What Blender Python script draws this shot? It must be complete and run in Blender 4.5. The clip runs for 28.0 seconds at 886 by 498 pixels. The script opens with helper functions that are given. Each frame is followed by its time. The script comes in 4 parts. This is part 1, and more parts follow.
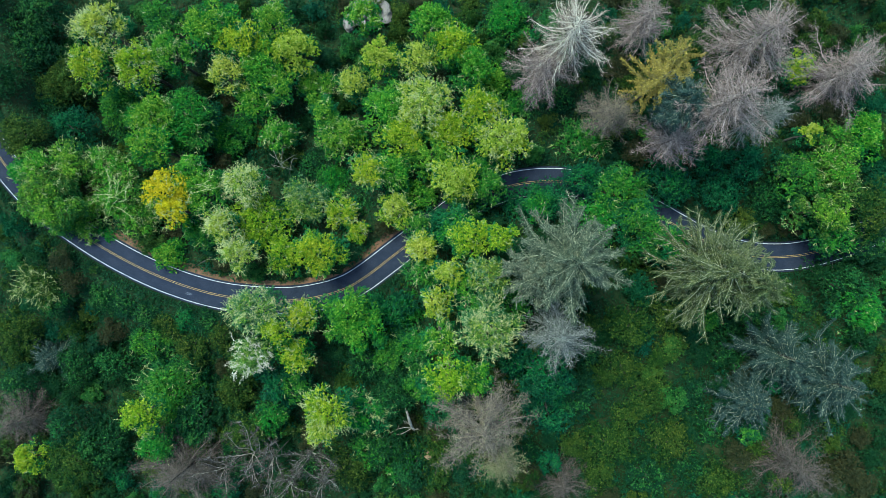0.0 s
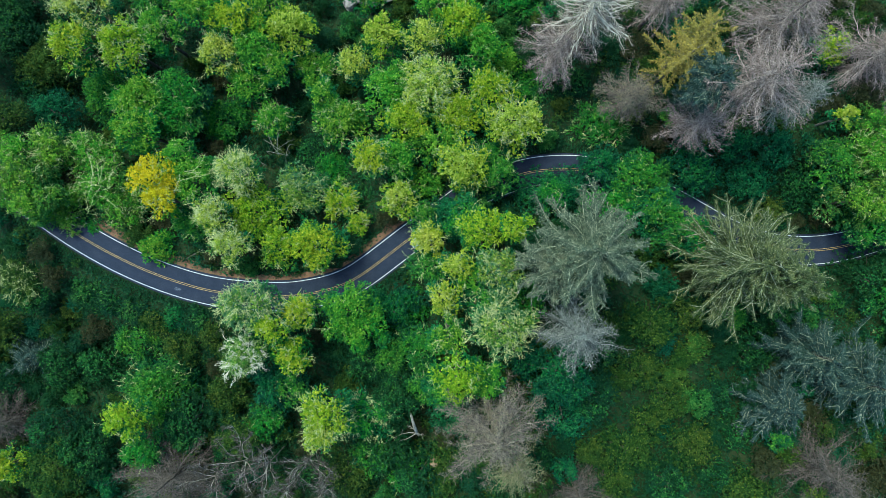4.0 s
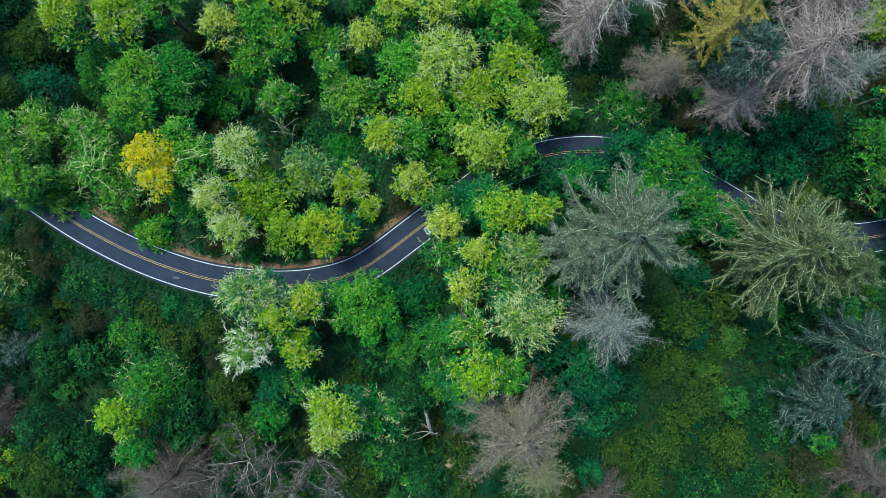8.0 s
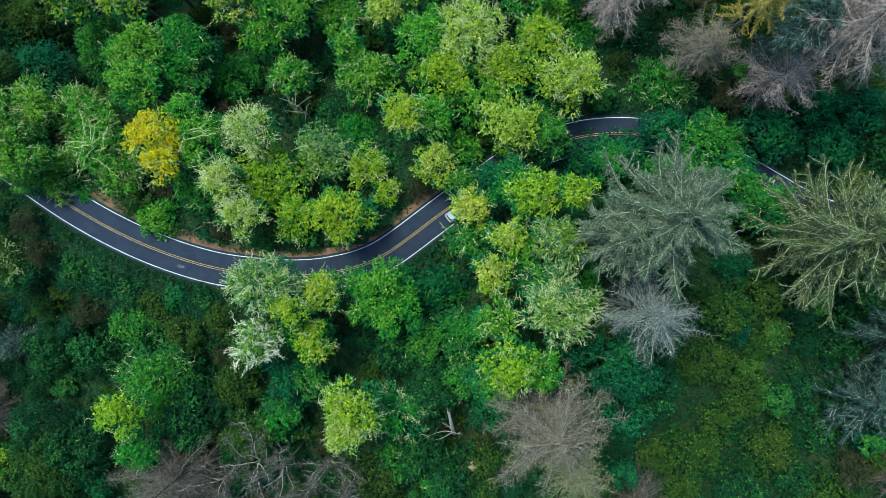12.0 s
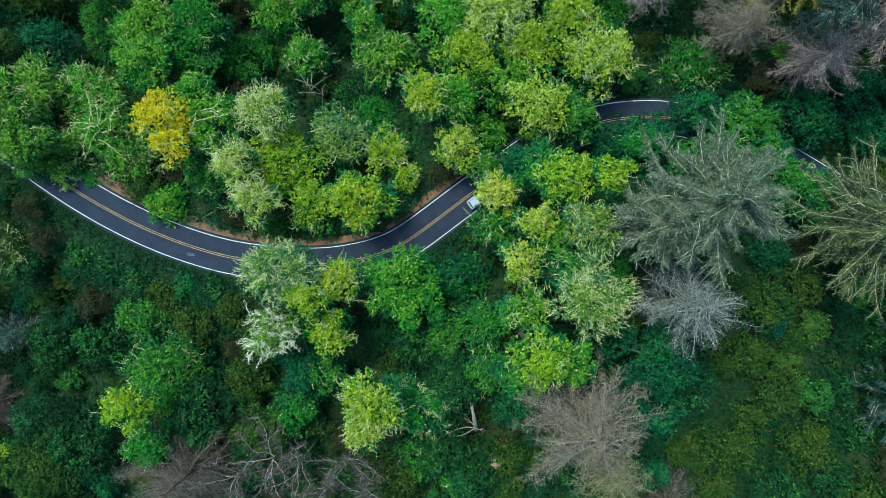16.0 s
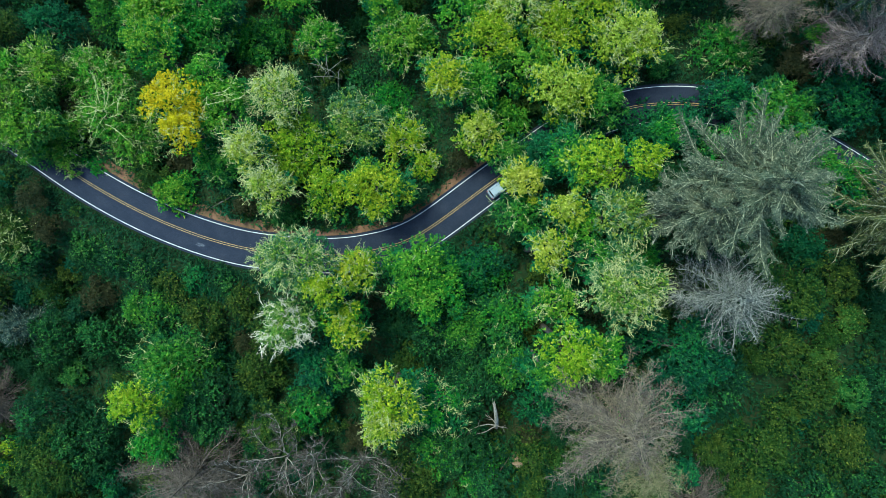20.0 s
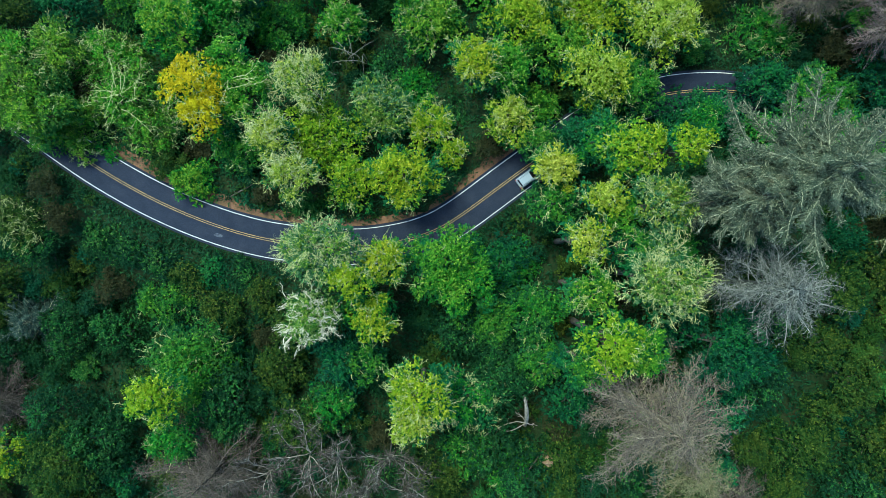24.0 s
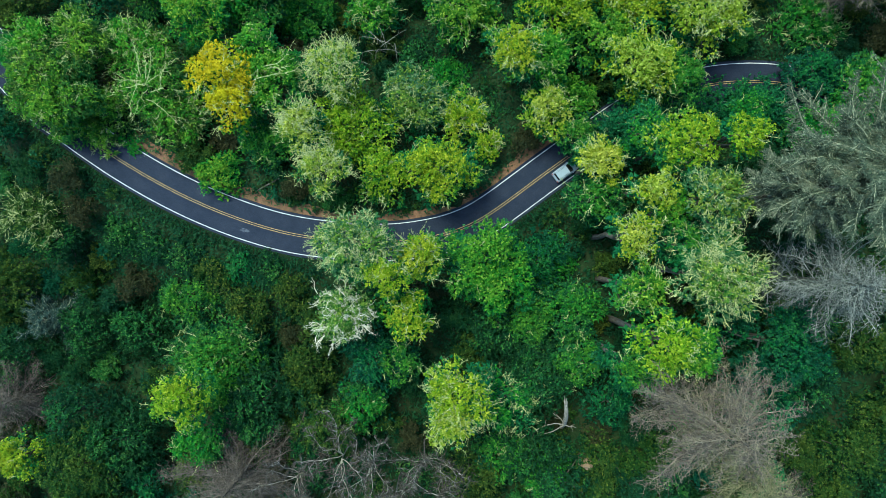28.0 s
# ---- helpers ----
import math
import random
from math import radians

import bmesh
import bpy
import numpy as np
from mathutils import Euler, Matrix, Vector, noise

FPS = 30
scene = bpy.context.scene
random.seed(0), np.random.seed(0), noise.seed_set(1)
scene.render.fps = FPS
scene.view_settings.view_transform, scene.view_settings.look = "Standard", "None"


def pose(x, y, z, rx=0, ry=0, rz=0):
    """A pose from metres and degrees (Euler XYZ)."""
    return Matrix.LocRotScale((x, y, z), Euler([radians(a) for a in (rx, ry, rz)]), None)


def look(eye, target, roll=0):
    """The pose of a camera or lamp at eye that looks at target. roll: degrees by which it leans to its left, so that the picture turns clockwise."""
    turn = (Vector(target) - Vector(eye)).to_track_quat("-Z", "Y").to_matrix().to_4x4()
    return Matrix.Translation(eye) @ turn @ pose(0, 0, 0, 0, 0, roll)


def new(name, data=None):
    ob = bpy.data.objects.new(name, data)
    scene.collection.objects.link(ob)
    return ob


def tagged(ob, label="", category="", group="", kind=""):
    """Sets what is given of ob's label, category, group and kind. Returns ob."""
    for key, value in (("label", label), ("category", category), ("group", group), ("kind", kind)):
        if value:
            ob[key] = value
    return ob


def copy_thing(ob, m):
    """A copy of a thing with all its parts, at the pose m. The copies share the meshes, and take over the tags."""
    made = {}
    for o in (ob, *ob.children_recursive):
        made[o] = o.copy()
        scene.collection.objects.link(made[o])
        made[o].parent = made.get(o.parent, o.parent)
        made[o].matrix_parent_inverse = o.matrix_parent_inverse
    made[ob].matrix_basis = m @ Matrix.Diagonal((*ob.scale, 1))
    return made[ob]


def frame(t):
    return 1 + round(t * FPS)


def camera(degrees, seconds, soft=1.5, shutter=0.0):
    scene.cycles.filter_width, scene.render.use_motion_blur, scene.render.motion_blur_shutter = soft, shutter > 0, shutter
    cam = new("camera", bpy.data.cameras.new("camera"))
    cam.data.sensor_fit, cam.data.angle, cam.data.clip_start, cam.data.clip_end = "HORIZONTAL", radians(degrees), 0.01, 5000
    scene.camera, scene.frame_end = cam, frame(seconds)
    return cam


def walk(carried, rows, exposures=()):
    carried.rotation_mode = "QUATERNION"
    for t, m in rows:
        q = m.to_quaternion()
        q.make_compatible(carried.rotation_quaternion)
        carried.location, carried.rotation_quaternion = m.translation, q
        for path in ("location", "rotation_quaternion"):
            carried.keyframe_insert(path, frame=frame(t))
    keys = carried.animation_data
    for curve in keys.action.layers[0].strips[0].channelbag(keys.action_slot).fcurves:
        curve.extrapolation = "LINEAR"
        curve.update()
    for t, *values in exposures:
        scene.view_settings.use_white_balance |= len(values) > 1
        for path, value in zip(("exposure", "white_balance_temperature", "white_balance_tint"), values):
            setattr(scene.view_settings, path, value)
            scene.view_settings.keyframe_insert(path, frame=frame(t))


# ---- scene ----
# ---------------------------------------------------------------- camera
cam = camera(73.7, 28.0, soft=0.6)
METRES, EYE, LAT = 56.0, 140.0, 0.852
ROWS = [
    (0.0, 0.0, 0.0, 0.0, 0.0, 0.0, -0.0),
    (0.5, 0.0006, 0.0196, 0.0003, -0.01, 0.01, 0.0),
    (1.0, 0.0003, 0.0401, -0.0009, -0.02, 0.01, -0.01),
    (1.5, -0.0011, 0.0603, -0.0037, -0.01, 0.01, -0.01),
    (2.0, -0.0037, 0.0808, -0.0084, -0.02, 0.01, -0.03),
    (2.5, -0.0081, 0.1011, -0.0138, -0.02, 0.0, -0.03),
    (3.0, -0.014, 0.1219, -0.0205, -0.02, -0.01, -0.05),
    (3.5, -0.0225, 0.1426, -0.0273, -0.02, -0.01, -0.05),
    (5.5, -0.0648, 0.2169, -0.0584, -0.11, 0.03, -0.16),
    (6.0, -0.0734, 0.2348, -0.0649, -0.1, 0.02, -0.19),
    (6.5, -0.0812, 0.253, -0.0718, -0.08, 0.0, -0.2),
    (7.0, -0.0881, 0.2709, -0.0786, -0.08, -0.01, -0.22),
    (7.5, -0.0953, 0.2888, -0.0852, -0.07, -0.02, -0.24),
    (8.0, -0.1028, 0.3067, -0.091, -0.06, -0.03, -0.27),
    (8.5, -0.1111, 0.3243, -0.0971, -0.06, -0.04, -0.29),
    (9.0, -0.1205, 0.342, -0.1033, -0.06, -0.05, -0.31),
    (9.5, -0.1301, 0.3597, -0.1095, -0.06, -0.05, -0.33),
    (10.0, -0.142, 0.3768, -0.1156, -0.06, -0.07, -0.35),
    (10.5, -0.1545, 0.3937, -0.1212, -0.06, -0.08, -0.36),
    (11.0, -0.1672, 0.4103, -0.1271, -0.07, -0.09, -0.4),
    (11.5, -0.1803, 0.426, -0.1323, -0.06, -0.11, -0.43),
    (12.0, -0.1932, 0.4409, -0.138, -0.06, -0.12, -0.44),
    (12.5, -0.2049, 0.4551, -0.1441, -0.06, -0.12, -0.47),
    (14.5, -0.2457, 0.4998, -0.1628, -0.04, -0.33, -0.59),
    (15.0, -0.2556, 0.509, -0.1674, -0.05, -0.35, -0.62),
    (15.5, -0.2654, 0.5182, -0.1717, -0.04, -0.36, -0.63),
    (16.0, -0.2754, 0.5276, -0.176, -0.03, -0.38, -0.65),
    (16.5, -0.2842, 0.537, -0.1798, -0.03, -0.4, -0.68),
    (17.0, -0.2933, 0.546, -0.1838, -0.03, -0.41, -0.69),
    (17.5, -0.3022, 0.5548, -0.1881, -0.03, -0.42, -0.72),
    (18.0, -0.312, 0.564, -0.1924, -0.02, -0.44, -0.74),
    (18.5, -0.3213, 0.573, -0.1967, -0.02, -0.45, -0.75),
    (19.0, -0.33, 0.5816, -0.2012, -0.03, -0.44, -0.76),
    (19.5, -0.3386, 0.5901, -0.2056, -0.02, -0.45, -0.78),
    (20.0, -0.3472, 0.5986, -0.2101, -0.02, -0.45, -0.79),
    (20.5, -0.3566, 0.6071, -0.2145, -0.03, -0.46, -0.8),
    (21.0, -0.3669, 0.615, -0.2188, -0.03, -0.46, -0.81),
    (21.5, -0.3783, 0.6228, -0.223, -0.03, -0.46, -0.82),
    (23.5, -0.4318, 0.6542, -0.2383, -0.08, -0.52, -0.94),
    (24.0, -0.4459, 0.6621, -0.2422, -0.09, -0.5, -0.95),
    (24.5, -0.4603, 0.6697, -0.2454, -0.09, -0.49, -0.97),
    (25.0, -0.4755, 0.6768, -0.2486, -0.1, -0.49, -0.97),
    (25.5, -0.4902, 0.6841, -0.2518, -0.1, -0.5, -0.99),
    (26.0, -0.5048, 0.6915, -0.2546, -0.11, -0.5, -1.0),
    (26.5, -0.5194, 0.6988, -0.2572, -0.11, -0.5, -1.01),
    (27.0, -0.5346, 0.7059, -0.2588, -0.11, -0.51, -1.03),
    (27.5, -0.5497, 0.713, -0.2594, -0.11, -0.52, -1.04),
    (28.0, -0.5644, 0.7203, -0.2587, -0.1, -0.52, -1.05),
]
walk(cam, [(t, pose(0, 0, EYE, -90, 0, 0) @ pose(METRES * LAT * x, METRES * y, METRES * LAT * z, 90 + LAT * pitch, roll, LAT * yaw)) for t, x, y, z, yaw, pitch, roll in ROWS],
     [(0.0, 1.50, 6050, -6), (28.0, 1.43, 6150, -8)])

# ---------------------------------------------------------------- light: soft high overcast, brighter towards the upper left
SUN_EL, SUN_AZ = 60.0, 320.0
world = bpy.data.worlds.new("sky")
scene.world = world
world.use_nodes = True
wn = world.node_tree.nodes
sky = wn.new("ShaderNodeTexSky")
sky.sky_type, sky.sun_disc = "NISHITA", False
sky.sun_elevation, sky.sun_rotation = radians(SUN_EL), radians(SUN_AZ)
sky.air_density, sky.dust_density, sky.ozone_density = 1.2, 1.0, 3.0
wn["Background"].inputs["Strength"].default_value = 0.15
world.node_tree.links.new(sky.outputs[0], wn["Background"].inputs["Color"])
sun_data = bpy.data.lights.new("sun", "SUN")
sun_data.energy, sun_data.angle, sun_data.color = 2.05, radians(24), (1.0, 0.96, 0.80)
sun = new("sun", sun_data)
_d = Vector((math.sin(radians(SUN_AZ)) * math.cos(radians(SUN_EL)), math.cos(radians(SUN_AZ)) * math.cos(radians(SUN_EL)), math.sin(radians(SUN_EL))))
sun.matrix_world = look(_d * 200, (0, 0, 0))


# ---------------------------------------------------------------- materials
def nodes(name):
    m = bpy.data.materials.new(name)
    m.use_nodes = True
    nt = m.node_tree
    return m, nt, nt.nodes["Principled BSDF"]


def mix(nt, fac, a, b, kind="MIX"):
    n = nt.nodes.new("ShaderNodeMix")
    n.data_type, n.blend_type = "RGBA", kind
    for sock, v in ((n.inputs[0], fac), (n.inputs[6], a), (n.inputs[7], b)):
        if hasattr(v, "is_output"):
            nt.links.new(v, sock)
        elif isinstance(v, (int, float)):
            sock.default_value = v
        else:
            sock.default_value = (*v, 1)
    return n.outputs[2]


def ramp(nt, fac, stops):
    n = nt.nodes.new("ShaderNodeValToRGB")
    while len(n.color_ramp.elements) < len(stops):
        n.color_ramp.elements.new(0.5)
    for e, (p, c) in zip(n.color_ramp.elements, stops):
        e.position, e.color = p, (*c, 1)
    nt.links.new(fac, n.inputs[0])
    return n.outputs[0]


def noise_of(nt, scale, detail=3.0, rough=0.6):
    g = nt.nodes.new("ShaderNodeNewGeometry")
    n = nt.nodes.new("ShaderNodeTexNoise")
    n.inputs["Scale"].default_value, n.inputs["Detail"].default_value, n.inputs["Roughness"].default_value = scale, detail, rough
    nt.links.new(g.outputs["Position"], n.inputs["Vector"])
    return n.outputs[0]


def foliage(name, dark, main, light, through_light=0.42):
    """Leaves: a tint of its own for every leaf, patches of tint over the crown, light through the blade."""
    m, nt, b = nodes(name)
    g = nt.nodes.new("ShaderNodeNewGeometry")
    leafy = ramp(nt, g.outputs["Random Per Island"], ((0.0, dark), (0.4, main), (0.78, main), (0.9, light), (1.0, tuple(min(0.85, 1.3 * q) for q in light))))
    patch = ramp(nt, noise_of(nt, 0.55, 3.0, 0.7), ((0.36, dark), (0.5, main), (0.66, light)))
    c = mix(nt, 0.36, leafy, patch)
    info = nt.nodes.new("ShaderNodeObjectInfo")
    hsv = nt.nodes.new("ShaderNodeHueSaturation")
    rng = nt.nodes.new("ShaderNodeMapRange")
    rng.inputs["To Min"].default_value, rng.inputs["To Max"].default_value = 0.485, 0.515
    nt.links.new(info.outputs["Random"], rng.inputs["Value"])
    nt.links.new(rng.outputs[0], hsv.inputs["Hue"])
    nt.links.new(c, hsv.inputs["Color"])
    c = hsv.outputs[0]
    nt.links.new(c, b.inputs["Base Color"])
    b.inputs["Roughness"].default_value = 0.65
    b.inputs["Specular IOR Level"].default_value = 0.1
    tr = nt.nodes.new("ShaderNodeBsdfTranslucent")
    nt.links.new(c, tr.inputs["Color"])
    ms = nt.nodes.new("ShaderNodeMixShader")
    ms.inputs[0].default_value = through_light
    nt.links.new(b.outputs[0], ms.inputs[1])
    nt.links.new(tr.outputs[0], ms.inputs[2])
    nt.links.new(ms.outputs[0], nt.nodes["Material Output"].inputs["Surface"])
    return m


def rough_stuff(name, stops, scale, fine, roughness=0.9, bump=0.3, island=0.0):
    """Bark, earth, stone: two scales of noise in colour, and relief."""
    m, nt, b = nodes(name)
    c = ramp(nt, noise_of(nt, scale, 5.0, 0.65), stops)
    f = ramp(nt, noise_of(nt, fine, 3.0, 0.7), ((0.3, (0.62, 0.62, 0.62)), (0.7, (1.25, 1.25, 1.25))))
    c = mix(nt, 1.0, c, f, "MULTIPLY")
    if island:
        g = nt.nodes.new("ShaderNodeNewGeometry")
        v = ramp(nt, g.outputs["Random Per Island"], ((0.0, (1 - island,) * 3), (1.0, (1 + island,) * 3)))
        c = mix(nt, 1.0, c, v, "MULTIPLY")
    nt.links.new(c, b.inputs["Base Color"])
    b.inputs["Roughness"].default_value = roughness
    b.inputs["Specular IOR Level"].default_value = 0.06
    bp = nt.nodes.new("ShaderNodeBump")
    bp.inputs["Strength"].default_value, bp.inputs["Distance"].default_value = bump, 0.05
    nt.links.new(noise_of(nt, fine, 4.0, 0.7), bp.inputs["Height"])
    nt.links.new(bp.outputs[0], b.inputs["Normal"])
    return m


LEAF = {
    "yellow": foliage("yellow_autumn_leaves", (0.17, 0.20, 0.006), (0.44, 0.41, 0.010), (0.66, 0.58, 0.03)),
    "bright": foliage("bright_yellow_green_leaves", (0.045, 0.15, 0.009), (0.20, 0.33, 0.013), (0.47, 0.53, 0.05)),
    "lime": foliage("yellow_green_leaves", (0.018, 0.125, 0.014), (0.082, 0.265, 0.019), (0.31, 0.48, 0.055)),
    "green": foliage("fresh_green_leaves", (0.009, 0.10, 0.017), (0.038, 0.205, 0.023), (0.16, 0.37, 0.038)),
    "mid": foliage("mid_green_leaves", (0.009, 0.072, 0.020), (0.028, 0.142, 0.030), (0.115, 0.25, 0.05)),
    "moss": foliage("mossy_green_leaves", (0.014, 0.070, 0.016), (0.045, 0.136, 0.023), (0.18, 0.275, 0.052)),
    "deep": foliage("deep_green_leaves", (0.005, 0.032, 0.014), (0.010, 0.058, 0.021), (0.034, 0.105, 0.03)),
    "teal": foliage("bluish_green_leaves", (0.005, 0.046, 0.024), (0.009, 0.080, 0.037), (0.034, 0.145, 0.055)),
    "olive": foliage("olive_green_leaves", (0.010, 0.042, 0.011), (0.026, 0.078, 0.014), (0.10, 0.15, 0.025)),
    "brown": foliage("browning_leaves", (0.018, 0.03, 0.014), (0.036, 0.048, 0.02), (0.08, 0.08, 0.03)),
    "pale": foliage("pale_green_leaves", (0.022, 0.10, 0.018), (0.10, 0.22, 0.028), (0.38, 0.47, 0.08)),
    "frost": foliage("frosty_green_leaves", (0.018, 0.09, 0.035), (0.06, 0.17, 0.068), (0.25, 0.37, 0.17)),
    "amber": foliage("amber_autumn_leaves", (0.26, 0.25, 0.008), (0.50, 0.44, 0.011), (0.70, 0.60, 0.035)),
    "straw": foliage("straw_green_leaves", (0.09, 0.19, 0.018), (0.29, 0.375, 0.04), (0.56, 0.60, 0.12)),
    "jade": foliage("cool_green_leaves", (0.006, 0.078, 0.024), (0.018, 0.145, 0.044), (0.07, 0.24, 0.07)),
    "ochre": foliage("yellowish_olive_leaves", (0.016, 0.05, 0.011), (0.046, 0.096, 0.016), (0.15, 0.20, 0.028)),
    "white": foliage("pale_lichen_leaves", (0.05, 0.15, 0.03), (0.17, 0.29, 0.07), (0.38, 0.47, 0.18)),
}
# for each tone: the sunlit tone painted on top, how much of the crown it takes, and the shaded tone painted below
LIT_SHADED = {"yellow": ("amber", 0.4, "lime"), "bright": ("straw", 0.3, "jade"), "lime": ("bright", 0.42, "jade"), "moss": ("lime", 0.28, "mid"), "green": ("lime", 0.32, "jade"), "mid": ("green", 0.3, "teal"),
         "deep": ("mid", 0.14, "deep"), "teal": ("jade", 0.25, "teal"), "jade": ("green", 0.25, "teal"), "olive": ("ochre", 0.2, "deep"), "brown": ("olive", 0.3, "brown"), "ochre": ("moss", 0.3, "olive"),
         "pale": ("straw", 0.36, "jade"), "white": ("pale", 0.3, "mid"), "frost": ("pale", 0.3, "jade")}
NEEDLE = {
    "gold": foliage("golden_needles", (0.05, 0.046, 0.014), (0.155, 0.125, 0.026), (0.40, 0.31, 0.065), 0.1),
    "sage": foliage("grey_green_needles", (0.017, 0.034, 0.014), (0.041, 0.065, 0.025), (0.165, 0.19, 0.07), 0.1),
    "grey": foliage("ashy_green_needles", (0.018, 0.036, 0.023), (0.058, 0.083, 0.052), (0.20, 0.225, 0.15), 0.1),
    "blue": foliage("blue_green_needles", (0.008, 0.025, 0.020), (0.019, 0.045, 0.037), (0.08, 0.12, 0.10), 0.1),
}
DEAD = {
    "silver": rough_stuff("silver_dead_twigs", ((0.3, (0.07, 0.072, 0.07)), (0.52, (0.15, 0.15, 0.142)), (0.75, (0.32, 0.315, 0.29))), 1.6, 9.0, island=0.6),
    "rose": rough_stuff("rosy_grey_dead_twigs", ((0.3, (0.05, 0.038, 0.034)), (0.52, (0.12, 0.092, 0.082)), (0.75, (0.29, 0.23, 0.20))), 1.6, 9.0, island=0.6),
    "brown": rough_stuff("brown_dead_twigs", ((0.3, (0.025, 0.024, 0.02)), (0.52, (0.058, 0.052, 0.043)), (0.75, (0.14, 0.125, 0.095))), 1.6, 9.0, island=0.6),
    "mossy": rough_stuff("mossy_dead_twigs", ((0.3, (0.04, 0.05, 0.026)), (0.52, (0.10, 0.11, 0.05)), (0.75, (0.21, 0.22, 0.10))), 1.6, 9.0, island=0.6),
}
BARK = rough_stuff("grey_bark", ((0.3, (0.05, 0.048, 0.04)), (0.7, (0.13, 0.125, 0.105))), 1.5, 14.0)
BARK_PALE = rough_stuff("pale_grey_bark", ((0.3, (0.09, 0.10, 0.075)), (0.7, (0.22, 0.235, 0.18))), 1.5, 14.0)
LICHEN = rough_stuff("pale_lichen_twigs", ((0.3, (0.24, 0.31, 0.11)), (0.6, (0.42, 0.47, 0.20)), (0.85, (0.62, 0.65, 0.34))), 1.5, 12.0, island=0.3)
WHITE_BARK = rough_stuff("bleached_twigs", ((0.3, (0.34, 0.35, 0.24)), (0.7, (0.60, 0.60, 0.46))), 1.5, 12.0, island=0.2)
BOUGH = {
    "silver": rough_stuff("bleached_boughs", ((0.3, (0.29, 0.27, 0.21)), (0.55, (0.48, 0.45, 0.36)), (0.8, (0.68, 0.64, 0.53))), 1.0, 8.0),
    "rose": rough_stuff("rosy_grey_boughs", ((0.3, (0.13, 0.10, 0.09)), (0.55, (0.28, 0.23, 0.205)), (0.8, (0.50, 0.43, 0.375))), 1.0, 8.0),
    "brown": rough_stuff("brown_grey_boughs", ((0.3, (0.06, 0.05, 0.042)), (0.55, (0.12, 0.10, 0.083)), (0.8, (0.22, 0.19, 0.15))), 1.0, 8.0),
}
DEAD["slate"], BOUGH["slate"] = rough_stuff("slate_grey_dead_twigs", ((0.3, (0.03, 0.037, 0.033)), (0.52, (0.07, 0.08, 0.071)), (0.78, (0.19, 0.205, 0.18))), 1.6, 9.0, island=0.6), rough_stuff("slate_grey_boughs", ((0.3, (0.10, 0.112, 0.095)), (0.55, (0.205, 0.22, 0.19)), (0.8, (0.42, 0.44, 0.375))), 1.0, 8.0)
DEAD["ash"], BOUGH["ash"] = DEAD["brown"], rough_stuff("pale_ashy_limbs", ((0.3, (0.17, 0.16, 0.12)), (0.55, (0.31, 0.295, 0.235)), (0.8, (0.50, 0.48, 0.39))), 1.0, 8.0)
DEAD["heath"], BOUGH["heath"] = rough_stuff("heathy_dead_twigs", ((0.35, (0.05, 0.044, 0.038)), (0.5, (0.11, 0.095, 0.08)), (0.62, (0.12, 0.12, 0.06)), (0.78, (0.24, 0.23, 0.16))), 0.5, 9.0, island=0.6), rough_stuff("mossy_brown_boughs", ((0.3, (0.075, 0.062, 0.048)), (0.55, (0.165, 0.14, 0.105)), (0.8, (0.33, 0.30, 0.215))), 1.0, 8.0)
BOUGH["mossy"] = BOUGH["gold"] = rough_stuff("mossy_boughs", ((0.3, (0.09, 0.09, 0.05)), (0.55, (0.18, 0.17, 0.09)), (0.8, (0.3, 0.27, 0.15))), 1.0, 8.0)
BOUGH["sage"] = BOUGH["grey"] = BOUGH["blue"] = rough_stuff("lichen_grey_boughs", ((0.3, (0.12, 0.14, 0.09)), (0.55, (0.26, 0.285, 0.19)), (0.8, (0.44, 0.46, 0.32))), 1.0, 8.0)
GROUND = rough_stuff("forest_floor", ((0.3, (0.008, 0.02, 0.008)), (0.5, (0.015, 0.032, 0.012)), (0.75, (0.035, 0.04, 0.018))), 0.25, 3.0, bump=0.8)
DIRT = rough_stuff("reddish_dirt", ((0.3, (0.055, 0.05, 0.025)), (0.5, (0.14, 0.082, 0.047)), (0.75, (0.22, 0.118, 0.075))), 0.3, 5.0)
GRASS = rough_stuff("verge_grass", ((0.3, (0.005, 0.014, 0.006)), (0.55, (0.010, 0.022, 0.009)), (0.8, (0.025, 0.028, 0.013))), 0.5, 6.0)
SNAG_WOOD = rough_stuff("weathered_grey_wood", ((0.3, (0.10, 0.095, 0.075)), (0.55, (0.24, 0.225, 0.185)), (0.8, (0.42, 0.40, 0.33))), 2.5, 12.0)
ROCK = rough_stuff("pale_rock", ((0.3, (0.13, 0.12, 0.11)), (0.7, (0.3, 0.28, 0.26))), 0.6, 5.0)
STUMP = rough_stuff("brown_rotten_wood", ((0.3, (0.15, 0.10, 0.06)), (0.7, (0.3, 0.22, 0.14))), 1.0, 8.0)
WHITE_LINE = rough_stuff("worn_white_paint", ((0.25, (0.3, 0.31, 0.32)), (0.5, (0.5, 0.51, 0.52)), (0.8, (0.62, 0.63, 0.63))), 1.2, 10.0, 0.6, 0.1)
YELLOW_LINE = rough_stuff("worn_yellow_paint", ((0.25, (0.2, 0.15, 0.06)), (0.55, (0.38, 0.27, 0.10)), (0.8, (0.5, 0.38, 0.17))), 1.2, 10.0, 0.6, 0.1)
ASPHALT = rough_stuff("dark_asphalt", ((0.3, (0.014, 0.020, 0.034)), (0.5, (0.0185, 0.0255, 0.042)), (0.75, (0.027, 0.034, 0.051))), 0.35, 12.0, 0.75, 0.2)
